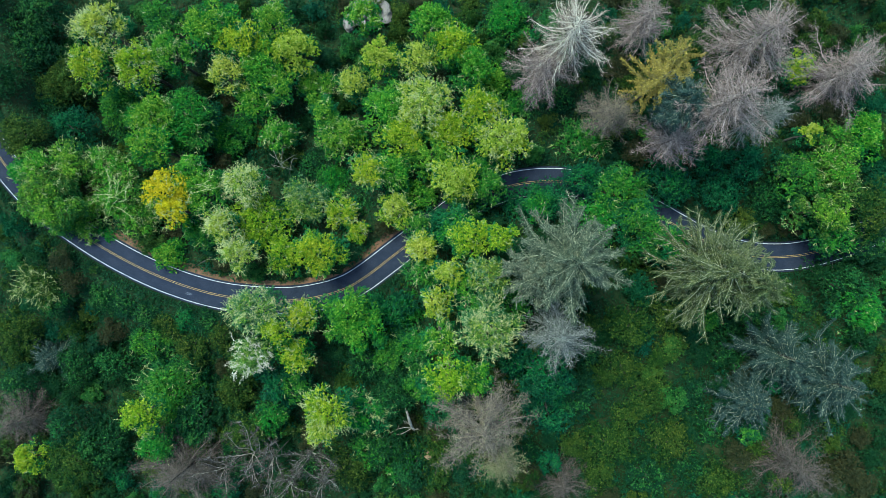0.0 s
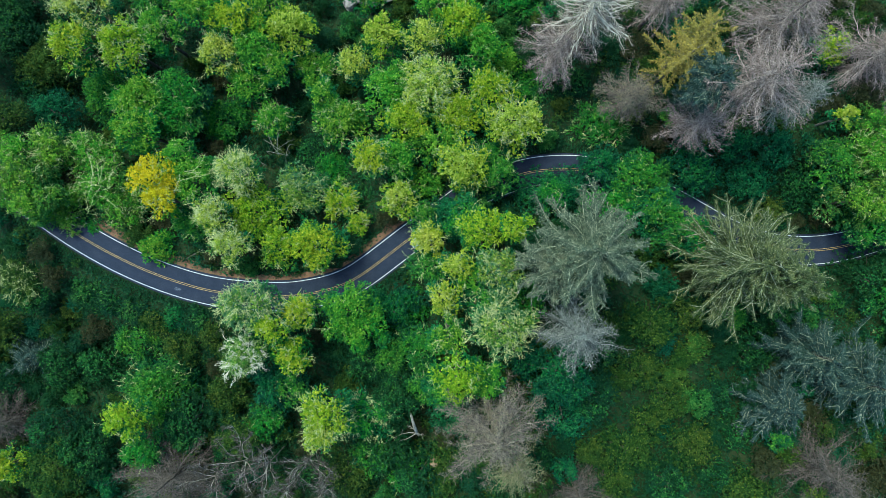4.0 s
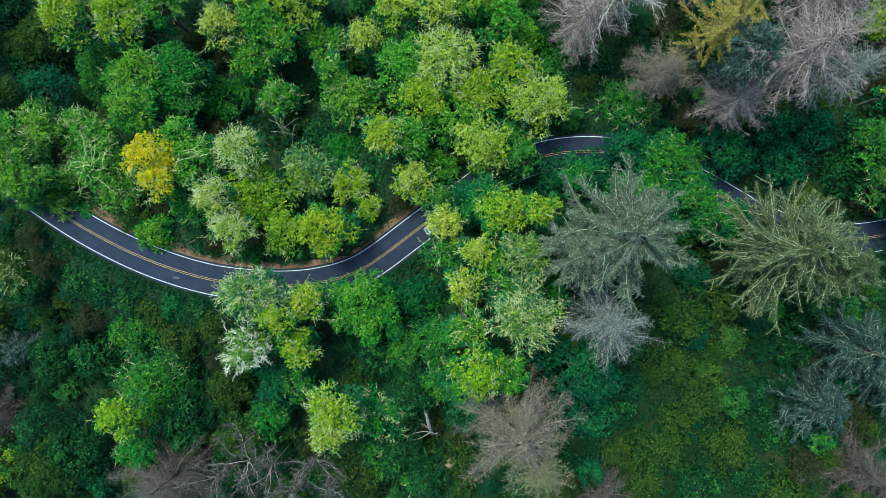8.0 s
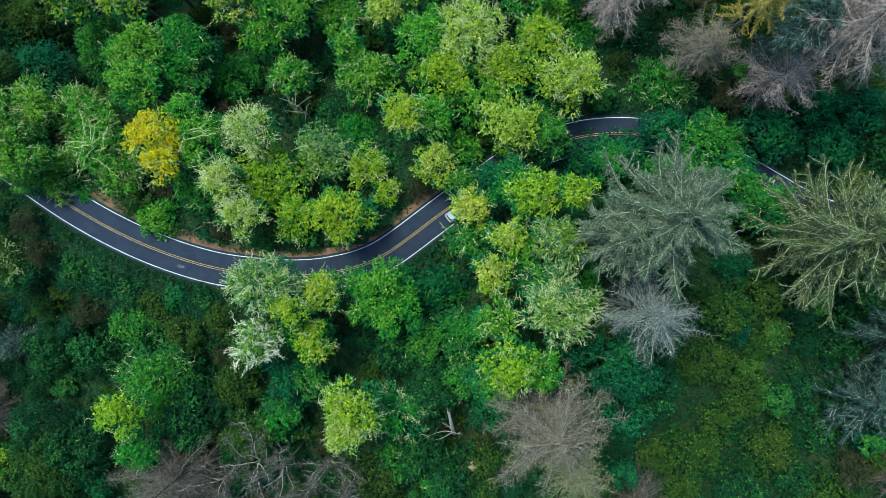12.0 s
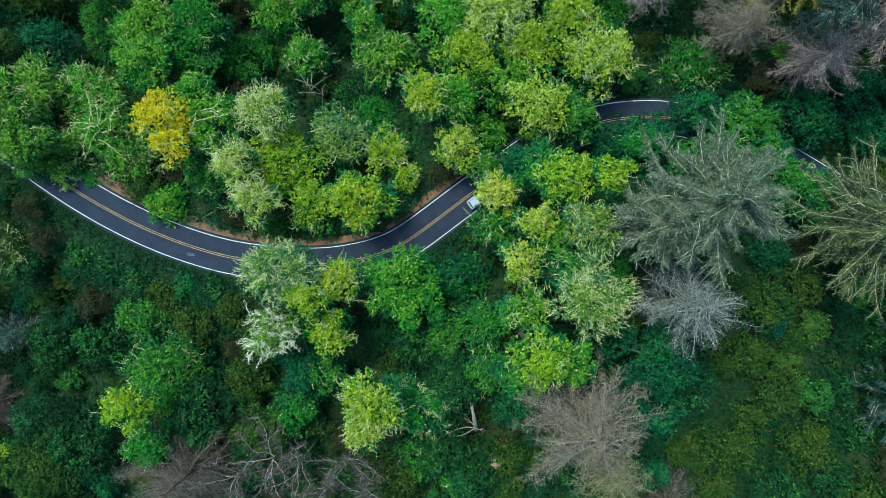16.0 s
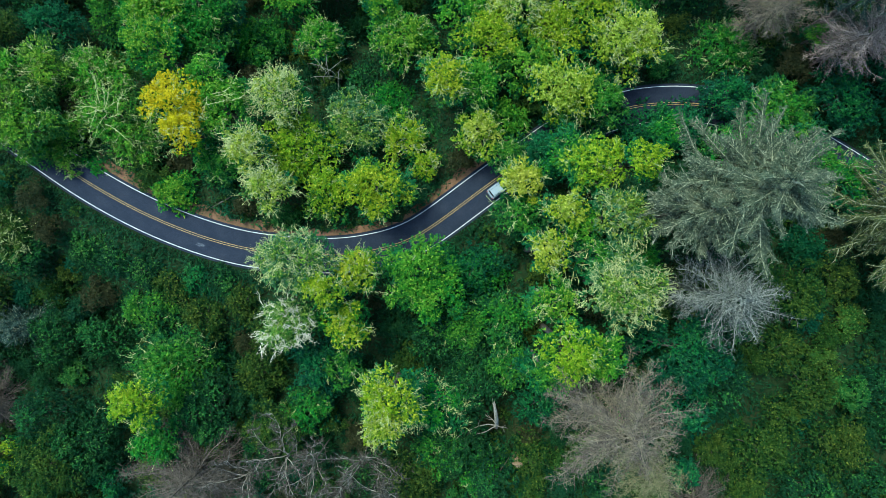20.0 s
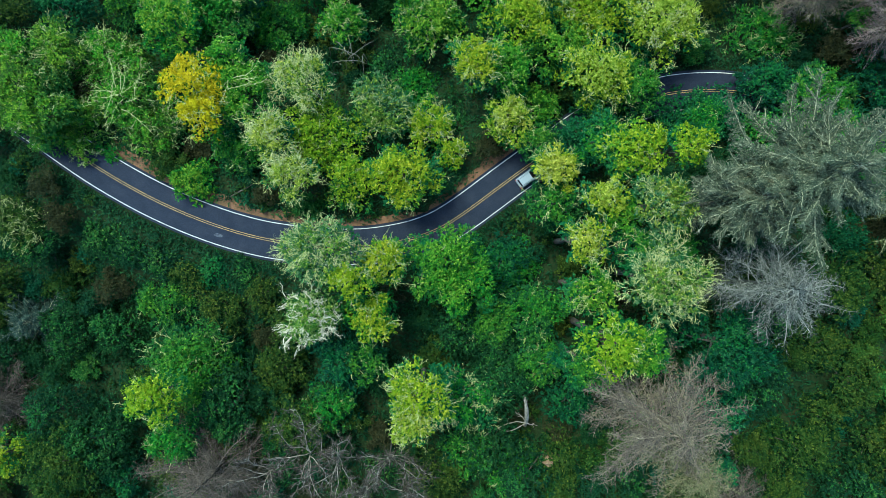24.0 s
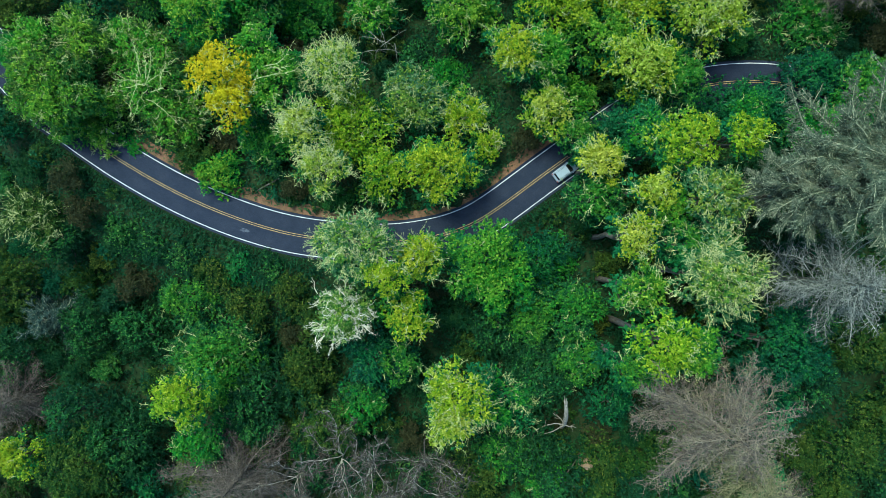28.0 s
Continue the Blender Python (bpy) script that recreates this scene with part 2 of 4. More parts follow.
PATCH = rough_stuff("scuffed_asphalt", ((0.35, (0.022, 0.03, 0.048)), (0.65, (0.10, 0.115, 0.14))), 2.5, 12.0, 0.8, 0.1)


# ---------------------------------------------------------------- mesh tools
def mesh_of(name, verts, faces, material, smooth=False):
    """A mesh from vertices and faces of one size (a numpy array each)."""
    verts, faces = np.asarray(verts, np.float32), np.asarray(faces, np.int32)
    me = bpy.data.meshes.new(name)
    n, k = faces.shape
    me.vertices.add(len(verts))
    me.vertices.foreach_set("co", verts.ravel())
    me.loops.add(n * k)
    me.loops.foreach_set("vertex_index", faces.ravel())
    me.polygons.add(n)
    me.polygons.foreach_set("loop_start", np.arange(0, n * k, k, dtype=np.int32))
    me.polygons.foreach_set("use_smooth", np.full(n, smooth))
    me.update(calc_edges=True)
    me.materials.append(material)
    return me


def piece(name, mesh, parent=None, label="", kind=""):
    ob = new(name, mesh)
    if parent:
        ob.parent = parent
    return tagged(ob, label, kind=kind)


def part(name, bm, material, parent, label=""):
    me = bpy.data.meshes.new(name)
    bm.to_mesh(me)
    bm.free()
    me.materials.append(material)
    return piece(name, me, parent, label)


def thing(name, at, label, category, group="", kind="", turn=0.0):
    ob = new(name)
    ob.matrix_world = pose(*at, 0, 0, turn)
    return tagged(ob, label, category, group, kind)


def tubes(paths, sides=5):
    """Tapered tubes along polylines: each path is (points, radii). All paths in one mesh."""
    vs, fs, base = [], [], 0
    ang = np.arange(sides) * 2 * np.pi / sides
    for pts, rad in paths:
        pts = np.asarray(pts, float)
        d = np.gradient(pts, axis=0)
        d /= np.linalg.norm(d, axis=1)[:, None] + 1e-9
        ref = np.where(np.abs(d[:, 2:3]) > 0.9, np.array([[1.0, 0, 0]]), np.array([[0, 0, 1.0]]))
        u = np.cross(d, ref)
        u /= np.linalg.norm(u, axis=1)[:, None] + 1e-9
        w = np.cross(d, u)
        rad = np.asarray(rad, float)[:, None, None]
        ring = pts[:, None] + rad * (np.cos(ang)[None, :, None] * u[:, None] + np.sin(ang)[None, :, None] * w[:, None])
        vs.append(ring.reshape(-1, 3))
        i, j = np.meshgrid(np.arange(len(pts) - 1), np.arange(sides), indexing="ij")
        a = base + i * sides + j
        b = base + i * sides + (j + 1) % sides
        fs.append(np.stack([a, b, b + sides, a + sides], -1).reshape(-1, 4))
        base += len(pts) * sides
    return np.concatenate(vs), np.concatenate(fs)


def blades(p, along, normal, half_len, half_wid):
    """One pointed blade at each point p, lying along 'along' and facing 'normal'."""
    along = along / (np.linalg.norm(along, axis=1)[:, None] + 1e-9)
    side = np.cross(normal, along)
    side /= np.linalg.norm(side, axis=1)[:, None] + 1e-9
    hl, hw = half_len[:, None], half_wid[:, None]
    v = np.stack([p - along * hl * 0.8 - side * hw, p - along * hl * 0.8 + side * hw, p + along * hl * 1.2], 1)
    n = len(p)
    return v.reshape(-1, 3), np.arange(3 * n).reshape(n, 3)


def unit(v):
    return v / (np.linalg.norm(v, axis=-1, keepdims=True) + 1e-9)


def lobe_leaves(rng, centre, r, flat, count, size, knots=18):
    """Leaves of one bough: short leafy sprays standing out of a knotted shell, with hollows between the knots.
    Gives the blades and, for each, how high it sits on the bough (0 at the skirt, 1 on top)."""
    sprays = max(6, count // 8)
    d = unit(rng.normal(size=(sprays, 3)) + np.array([0, 0, 0.7]))
    knot = unit(rng.normal(size=(knots, 3)) + np.array([0, 0, 0.45]))
    swell = np.max(np.exp(-((1 - d @ knot.T) / 0.075)) * rng.uniform(0.6, 1.0, knots), axis=1)
    shell = 0.80 + 0.36 * swell - np.abs(rng.normal(0, 0.09, sprays)) + (rng.random(sprays) < 0.09) * rng.uniform(0.05, 0.3, sprays)
    c = centre + d * (r * shell)[:, None] * np.array([1, 1, flat])
    way = unit(d * np.array([1, 1, 0.55]) + rng.normal(0, 0.5, (sprays, 3)))
    length = size * rng.uniform(1.8, 4.6, sprays)
    i = np.repeat(np.arange(sprays), 8)
    k = len(i)
    u = rng.uniform(-0.5, 0.6, k)
    p = c[i] + way[i] * (u * length[i])[:, None] + rng.normal(0, size * 0.42, (k, 3))
    nrm = unit(d[i] * 0.6 + rng.normal(0, 0.5, (k, 3)) + np.array([0, 0, 0.6]))
    hl = size * rng.uniform(0.5, 1.25, k) * (1.1 - 0.4 * u)
    high = np.clip(0.5 + 0.5 * d[i, 2] + 0.3 * (swell[i] - 0.5), 0, 1)
    return (*blades(p, way[i] + rng.normal(0, 0.65, (k, 3)), nrm, hl, hl * rng.uniform(0.42, 0.78, k)), high)


def leaf_mesh(name, leaves, material):
    """Triangles (one leaf each, three corners) as one mesh."""
    v = np.concatenate(leaves).reshape(-1, 3)
    return mesh_of(name, v, np.arange(len(v)).reshape(-1, 3), material)


def merge(chunks):
    vs, fs, base = [], [], 0
    for v, f in chunks:
        vs.append(v)
        fs.append(f + base)
        base += len(v)
    return np.concatenate(vs), np.concatenate(fs)


# ---------------------------------------------------------------- road line and terrain
ROAD = np.array([(-120, 76), (-116, 50), (-111.5, 34), (-104.9, 21.6), (-95.7, 10.9), (-90.3, 6.8), (-81.0, 0.6), (-71.6, -4.5), (-62.4, -8.3), (-53.2, -10.9),
                 (-44.4, -12.0), (-36.5, -12.2), (-30.0, -11.4), (-24.2, -9.8), (-18.8, -6.9), (-9.3, 0.3), (-2.1, 5.6), (5.5, 10.8), (14.3, 14.4), (20.0, 15.7), (26.9, 16.0),
                 (33.5, 15.1), (41.0, 12.6), (48.9, 9.0), (55.0, 5.6), (61.5, 2.0), (70.0, -1.0), (79.0, -1.9), (88.0, -0.8), (98.4, 2.6), (112, 9), (130, 20), (150, 36)], float)


def spline(pts, step=0.6):
    """Catmull-Rom through the points, at even steps."""
    q = np.vstack([2 * pts[0] - pts[1], pts, 2 * pts[-1] - pts[-2]])
    out = []
    for i in range(1, len(q) - 2):
        a, b, c, d = q[i - 1:i + 3]
        u = np.linspace(0, 1, 24, endpoint=False)[:, None]
        out.append(0.5 * (2 * b + (c - a) * u + (2 * a - 5 * b + 4 * c - d) * u ** 2 + (3 * b - a - 3 * c + d) * u ** 3))
    out = np.vstack([*out, pts[-1:]])
    for _ in range(8):
        out[1:-1] = 0.5 * out[1:-1] + 0.25 * (out[:-2] + out[2:])
    s = np.r_[0, np.cumsum(np.linalg.norm(np.diff(out, axis=0), axis=1))]
    g = np.arange(0, s[-1], step)
    return np.stack([np.interp(g, s, out[:, k]) for k in (0, 1)], 1)


LINE = spline(ROAD)
TAN = unit(np.gradient(LINE, axis=0))
NORM = np.stack([-TAN[:, 1], TAN[:, 0]], 1)          # to the left of travel, which is uphill in the plan


def road_distance(x, y):
    x, y = np.atleast_1d(np.asarray(x, float)), np.atleast_1d(np.asarray(y, float))
    if x.size < 40:
        return np.sqrt(((x[..., None] - LINE[::4, 0]) ** 2 + (y[..., None] - LINE[::4, 1]) ** 2).min(-1))
    best = np.full(x.shape, 1e9)
    for px, py in LINE[::4]:
        best = np.minimum(best, (x - px) ** 2 + (y - py) ** 2)
    return np.sqrt(best)


def terrain(x, y):
    """The ground's height: level along the road, falling away to the west and north, rising to the south-east."""
    x, y = np.atleast_1d(np.asarray(x, float)), np.atleast_1d(np.asarray(y, float))
    d = road_distance(x, y)
    k = np.clip((d - 5.5) / 18, 0, 1)
    k = k * k * (3 - 2 * k)
    slope = np.clip(0.11 * (x + 15) - 0.085 * y - 3.5, -16, 5)
    wave = 1.1 * np.sin(0.11 * x + 0.6 * np.sin(0.07 * y)) * np.sin(0.13 * y + 1.3) + 0.5 * np.sin(0.31 * x + 0.9) * np.sin(0.27 * y)
    return k * (slope + wave) - 0.06


def ground_at(x, y):
    return float(terrain(x, y)[0])


inner = np.arange(-150, 150.1, 2.0)
outer = np.array([180, 230, 320, 480, 760, 1200, 2000, 3200.0])
axis = np.r_[-outer[::-1], inner, outer]
gx, gy = np.meshgrid(axis, axis, indexing="ij")
gz = terrain(gx.ravel(), gy.ravel())
n = len(axis)
ii, jj = np.meshgrid(np.arange(n - 1), np.arange(n - 1), indexing="ij")
a = (ii * n + jj).ravel()
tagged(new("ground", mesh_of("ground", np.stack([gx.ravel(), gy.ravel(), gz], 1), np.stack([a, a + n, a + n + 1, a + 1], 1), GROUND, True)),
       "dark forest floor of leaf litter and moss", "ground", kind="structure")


def strip(offset_a, offset_b, z_a, z_b, lo=0, hi=None, wobble=0.0, seed=0):
    """A ribbon along the road between two sideways offsets."""
    c, nn = LINE[lo:hi], NORM[lo:hi]
    rng = np.random.default_rng(seed)
    w = np.convolve(rng.normal(size=len(c) + 8), np.ones(9) / 9, "valid") * wobble * 3
    offs = np.linspace(0, 1, 5)
    cols = []
    for u in offs:
        o = offset_a + (offset_b - offset_a) * u + w * u
        xy = c + nn * o[:, None] if np.ndim(o) else c + nn * o
        cols.append(np.c_[xy, np.full(len(c), z_a + (z_b - z_a) * u)])
    v = np.stack(cols, 1)
    i, j = np.meshgrid(np.arange(len(c) - 1), np.arange(4), indexing="ij")
    k = (i * 5 + j).ravel()
    return v.reshape(-1, 3), np.stack([k, k + 5, k + 6, k + 1], 1)


def at_x(x):
    return int(np.argmin(np.abs(LINE[:, 0] - x)))


# road deck with a slight crown and a real edge
deck = merge([strip(0, 3.55, 0.06, 0.0), strip(3.55, 3.75, 0.0, -0.25), strip(-3.55, 0, 0.0, 0.06), strip(-3.75, -3.55, -0.25, 0.0)])
road = tagged(new("road", mesh_of("road", *deck, ASPHALT, True)), "two-lane dark asphalt road winding through forest", "road", kind="structure")


def lift(o):
    return 0.06 - abs(o) / 3.55 * 0.06 + 0.012


for o in (-3.1, 3.1):
    piece("edge_line", mesh_of("edge_line", *strip(o - 0.065, o + 0.065, lift(o), lift(o)), WHITE_LINE), road, "worn white edge line")
for o in (-0.17, 0.17):
    piece("centre_line", mesh_of("centre_line", *strip(o - 0.045, o + 0.045, lift(o), lift(o)), YELLOW_LINE), road, "worn yellow centre line")

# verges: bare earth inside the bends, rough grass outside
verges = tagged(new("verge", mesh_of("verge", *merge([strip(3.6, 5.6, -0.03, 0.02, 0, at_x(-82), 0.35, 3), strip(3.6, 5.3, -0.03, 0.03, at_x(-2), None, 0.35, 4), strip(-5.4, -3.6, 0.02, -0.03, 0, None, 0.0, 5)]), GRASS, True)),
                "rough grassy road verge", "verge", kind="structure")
tagged(new("dirt_verge", mesh_of("dirt_verge", *strip(3.6, 5.1, -0.02, 0.04, at_x(-82), at_x(-2), 0.45, 6), DIRT, True)), "bare reddish-brown earth verge inside the bend", "verge", kind="structure")

# scuff on the tarmac of the outer lane
bm = bmesh.new()
rs = random.Random(5)
ring = []
for i in range(14):
    aa = i / 14 * 2 * math.pi
    rr = 1 + rs.uniform(-0.35, 0.35)
    ring.append(bm.verts.new((-60.2 + 0.75 * rr * math.cos(aa), -10.6 + 0.28 * rr * math.sin(aa) - 0.2 * math.cos(aa), 0.045)))
bm.faces.new(ring)
part("scuff_mark", bm, PATCH, road, "pale scuffed patch")

# ---------------------------------------------------------------- trees
CROWNS = []


def stems(rng, top, r, lobes, tree, material=BARK):
    """Trunk and limbs of a broadleaf tree, in the tree's own space."""
    h = top
    bend = rng.normal(0, 0.25, (6, 2)) * np.linspace(0, 1, 6)[:, None]
    fork = np.array([*bend[-1], h * 0.62])
    tr = np.c_[bend, np.linspace(-0.3, h * 0.62, 6)]
    r0 = 0.12 + 0.016 * h
    piece("trunk", mesh_of("trunk", *tubes([(tr, np.linspace(r0, r0 * 0.6, 6))], 8), material, True), tree)
    order = np.argsort([-c[3] for c in lobes])[:5]
    for k in order:
        c = np.array(lobes[k][:3])
        mid = fork * 0.45 + c * 0.55 + rng.normal(0, 0.3, 3) + np.array([0, 0, -0.4])
        start = tr[4] if k % 2 else fork
        pts = [start, start * 0.6 + mid * 0.4, mid, c, c + np.array([0, 0, 0.5 * lobes[k][3]])]
        piece("limb", mesh_of("limb", *tubes([(pts, [r0 * 0.5, r0 * 0.4, r0 * 0.3, r0 * 0.2, r0 * 0.06])], 6), material, True), tree)


def twig_path(rng, start, way, length, wild=0.5, n=5):
    p, pts = np.array(start, float), [np.array(start, float)]
    w = np.array(way, float)
    for _ in range(n - 1):
        w = unit(w + rng.normal(0, wild, 3) * np.array([1, 1, 0.5]))
        p = p + w * length / (n - 1)
        pts.append(p.copy())
    return np.array(pts)


TREE_WORDS = {
    "yellow": "broadleaf tree with golden yellow autumn crown", "lime": "broadleaf tree with yellow-green lumpy crown", "green": "bright green leafy broadleaf tree",
    "mid": "mid-green broadleaf tree with dense crown", "moss": "mossy green broadleaf tree with dense crown", "deep": "dark green broadleaf tree of the understorey", "teal": "bluish-green broadleaf tree with soft crown",
    "olive": "olive-green broadleaf tree with fine leaves", "brown": "low broadleaf tree with browning leaves", "pale": "pale green broadleaf tree with lichen-covered twigs",
    "frost": "frosty pale green broadleaf tree with lichen-covered twigs",
    "jade": "cool green broadleaf tree with soft crown", "ochre": "low broadleaf tree with yellowish olive leaves", "bright": "broadleaf tree with bright yellow-green crown",
    "white": "small tree with bleached bare twigs over pale leaves"}


def alder(x, y, top, r, tone, lichen=0.1, bare=0):
    """A broadleaf tree: trunk, limbs, a crown of many leaves in boughs (sunlit tone painted on top, cooler shaded tone
    below), and lichen-pale twigs.
    """
    rng = np.random.default_rng(int(abs(x) * 977 + abs(y) * 131 + r * 17))
    g = ground_at(x, y)
    h = max(top - g, 1.5 * r)
    tree = thing("alder_tree", (x, y, top - h), TREE_WORDS[tone], "tree", "broadleaf trees of the forest")
    CROWNS.append((x, y, r, top))
    n = int(np.clip(round(5 + r * 1.7), 7, 17))
    low = tone in ("deep", "olive", "brown", "teal")
    wide = rng.uniform(0.88, 1.12)
    lobes = [(rng.normal(0, 0.12) * r, rng.normal(0, 0.12) * r, h - 0.42 * r, 0.42 * r)]
    for i in range(n):
        aa = i * 2.399 + rng.uniform(0, 0.8)
        d = r * (0.36 + 0.44 * rng.random()) * (1.0 if i % 3 else 0.6)
        lr = r * rng.uniform(0.22, 0.40)
        lobes.append((d * math.cos(aa) * wide, d * math.sin(aa) / wide, h - lr - (d / r) ** 2 * r * rng.uniform(0.45, 1.2) - rng.uniform(0, 0.12) * r, lr))
    for i in range(n // 2):
        aa = i * 2.1 + rng.uniform(0, 1)
        lobes.append((0.6 * r * math.cos(aa), 0.6 * r * math.sin(aa), h - min(1.25 * r, 0.6 * h) - rng.uniform(0, 0.3) * r, 0.34 * r))
    total = (300 if low else 410) * r * r
    wsum = sum(c[3] ** 2 for c in lobes)
    size = 0.152 + 0.004 * r
    sunlit, share, shade = LIT_SHADED[tone]
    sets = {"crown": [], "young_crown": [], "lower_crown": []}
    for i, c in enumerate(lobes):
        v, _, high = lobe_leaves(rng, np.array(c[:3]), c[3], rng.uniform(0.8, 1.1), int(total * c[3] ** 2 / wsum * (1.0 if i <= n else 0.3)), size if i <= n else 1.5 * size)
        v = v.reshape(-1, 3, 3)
        # sunlit tops and shaded skirts are put into leaf colour, by height
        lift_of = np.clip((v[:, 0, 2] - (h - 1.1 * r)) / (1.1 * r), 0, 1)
        sunniness = 0.55 * lift_of + 0.45 * high + rng.normal(0, 0.10, len(v)) + rng.normal(0, 0.10)
        is_sunlit = sunniness > 1 - 0.85 * share
        is_shaded = (sunniness < 0.45) & ~is_sunlit
        sets["young_crown"].append(v[is_sunlit])
        sets["lower_crown"].append(v[is_shaded])
        sets["crown"].append(v[~is_sunlit & ~is_shaded])
    for name, mat, words in (("crown", LEAF[tone], ""), ("young_crown", LEAF[sunlit], "yellower leaves in painted sunlit tone"), ("lower_crown", LEAF[shade], "cooler green leaves in painted shaded tone")):
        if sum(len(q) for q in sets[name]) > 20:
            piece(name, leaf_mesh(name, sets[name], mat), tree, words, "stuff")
    stems(rng, h, r, lobes, tree)
    for i in range(bare):
        aa = rng.normal(0.7, 0.75) + (i % 4 == 3) * 3.0
        way = unit(np.array([math.cos(aa), math.sin(aa), rng.uniform(-0.05, 0.3)]))
        pts = twig_path(rng, (rng.normal(0, 0.14) * r, rng.normal(0, 0.14) * r, h - 0.05 * r), way, r * rng.uniform(0.3, 0.95), 0.15, 7)
        forks = [(pts, np.linspace(0.048, 0.018, 7))]
        for q in np.repeat(pts[1:], 2, 0):
            forks.append((twig_path(rng, q, unit(way + rng.normal(0, 0.5, 3) * np.array([1, 1, 0.4])), rng.uniform(0.4, 1.2), 0.3, 4), (0.032, 0.026, 0.02, 0.012)))
        piece("bare_limb", mesh_of("bare_limb", *tubes(forks, 4), LICHEN), tree, "pale bare limb")
    if lichen > (0.3 if low else 0.03):
        paths, tufts, ways = [], [], []
        white = tone == "white"
        for c in lobes[:n + 1]:
            for _ in range(rng.poisson(lichen * (3.4 if white else 6.5 if lichen > 0.75 else 4.2) * c[3] ** 1.3 + 0.15)):
                aa = rng.uniform(0, 2 * math.pi)
                way = unit(np.array([math.cos(aa), math.sin(aa), rng.uniform(0.35, 1.5)]))
                start = np.array(c[:3]) + way * c[3] * rng.uniform(0.72, 0.95)
                flow = unit(way * np.array([1, 1, 0.45]) + np.array([c[0], c[1], 0]) * (0.5 / r) + rng.normal(0, 0.3, 3))
                pts = twig_path(rng, start, flow, rng.uniform(0.5, 1.7) * (1.5 if white else 1.0), 0.6 if white else 0.26, 5)
                paths.append((pts, np.linspace(0.036, 0.018, 5) * (2.0 if white else 1.0)))
                for q in np.repeat(pts[1:], 2 if white else 1, 0):
                    w = unit(flow + rng.normal(0, 0.6, 3))
                    e = twig_path(rng, q, w, rng.uniform(0.25, 0.8), 0.3, 3)
                    paths.append((e, (0.022, 0.018, 0.01)))
                    tufts.append(e[-1])
                    ways.append(w)
        if paths:
            mat = WHITE_BARK if white else LICHEN
            piece("twig_spray", mesh_of("twig_spray", *tubes(paths, 3), mat), tree, "pale lichen-covered twigs", "stuff")
            t, w = np.repeat(np.array(tufts), 3, 0), np.repeat(np.array(ways), 3, 0)
            k = len(t)
            w = unit(w + rng.normal(0, 0.6, (k, 3)))
            t = t + w * rng.uniform(-0.1, 0.25, (k, 1)) + rng.normal(0, 0.08, (k, 3))
            piece("lichen", mesh_of("lichen", *blades(t, w, unit(rng.normal(0, 0.6, (k, 3)) + np.array([0, 0, 1.0])), rng.uniform(0.08, 0.2, k), rng.uniform(0.014, 0.028, k)), mat), tree, "pale lichen tufts", "stuff")
    return tree


SPRUCE_WORDS = {"gold": "spruce with golden-tipped drooping branches", "sage": "tall grey-green spruce with long radiating branches", "grey": "ashy green spruce with shaggy branches", "blue": "blue-green spruce with layered branches"}
DEAD_WORDS = {"silver": "dead spruce with bare silvery grey branches", "rose": "dead spruce with rosy grey twigs", "brown": "dead spruce with brown bare twigs", "mossy": "dead spruce with mossy olive twigs", "slate": "dead spruce with slate-grey twigs on pale branches", "ash": "dead spruce with brown twigs on pale branches", "heath": "dead spruce with rosy branches and mossy twigs"}


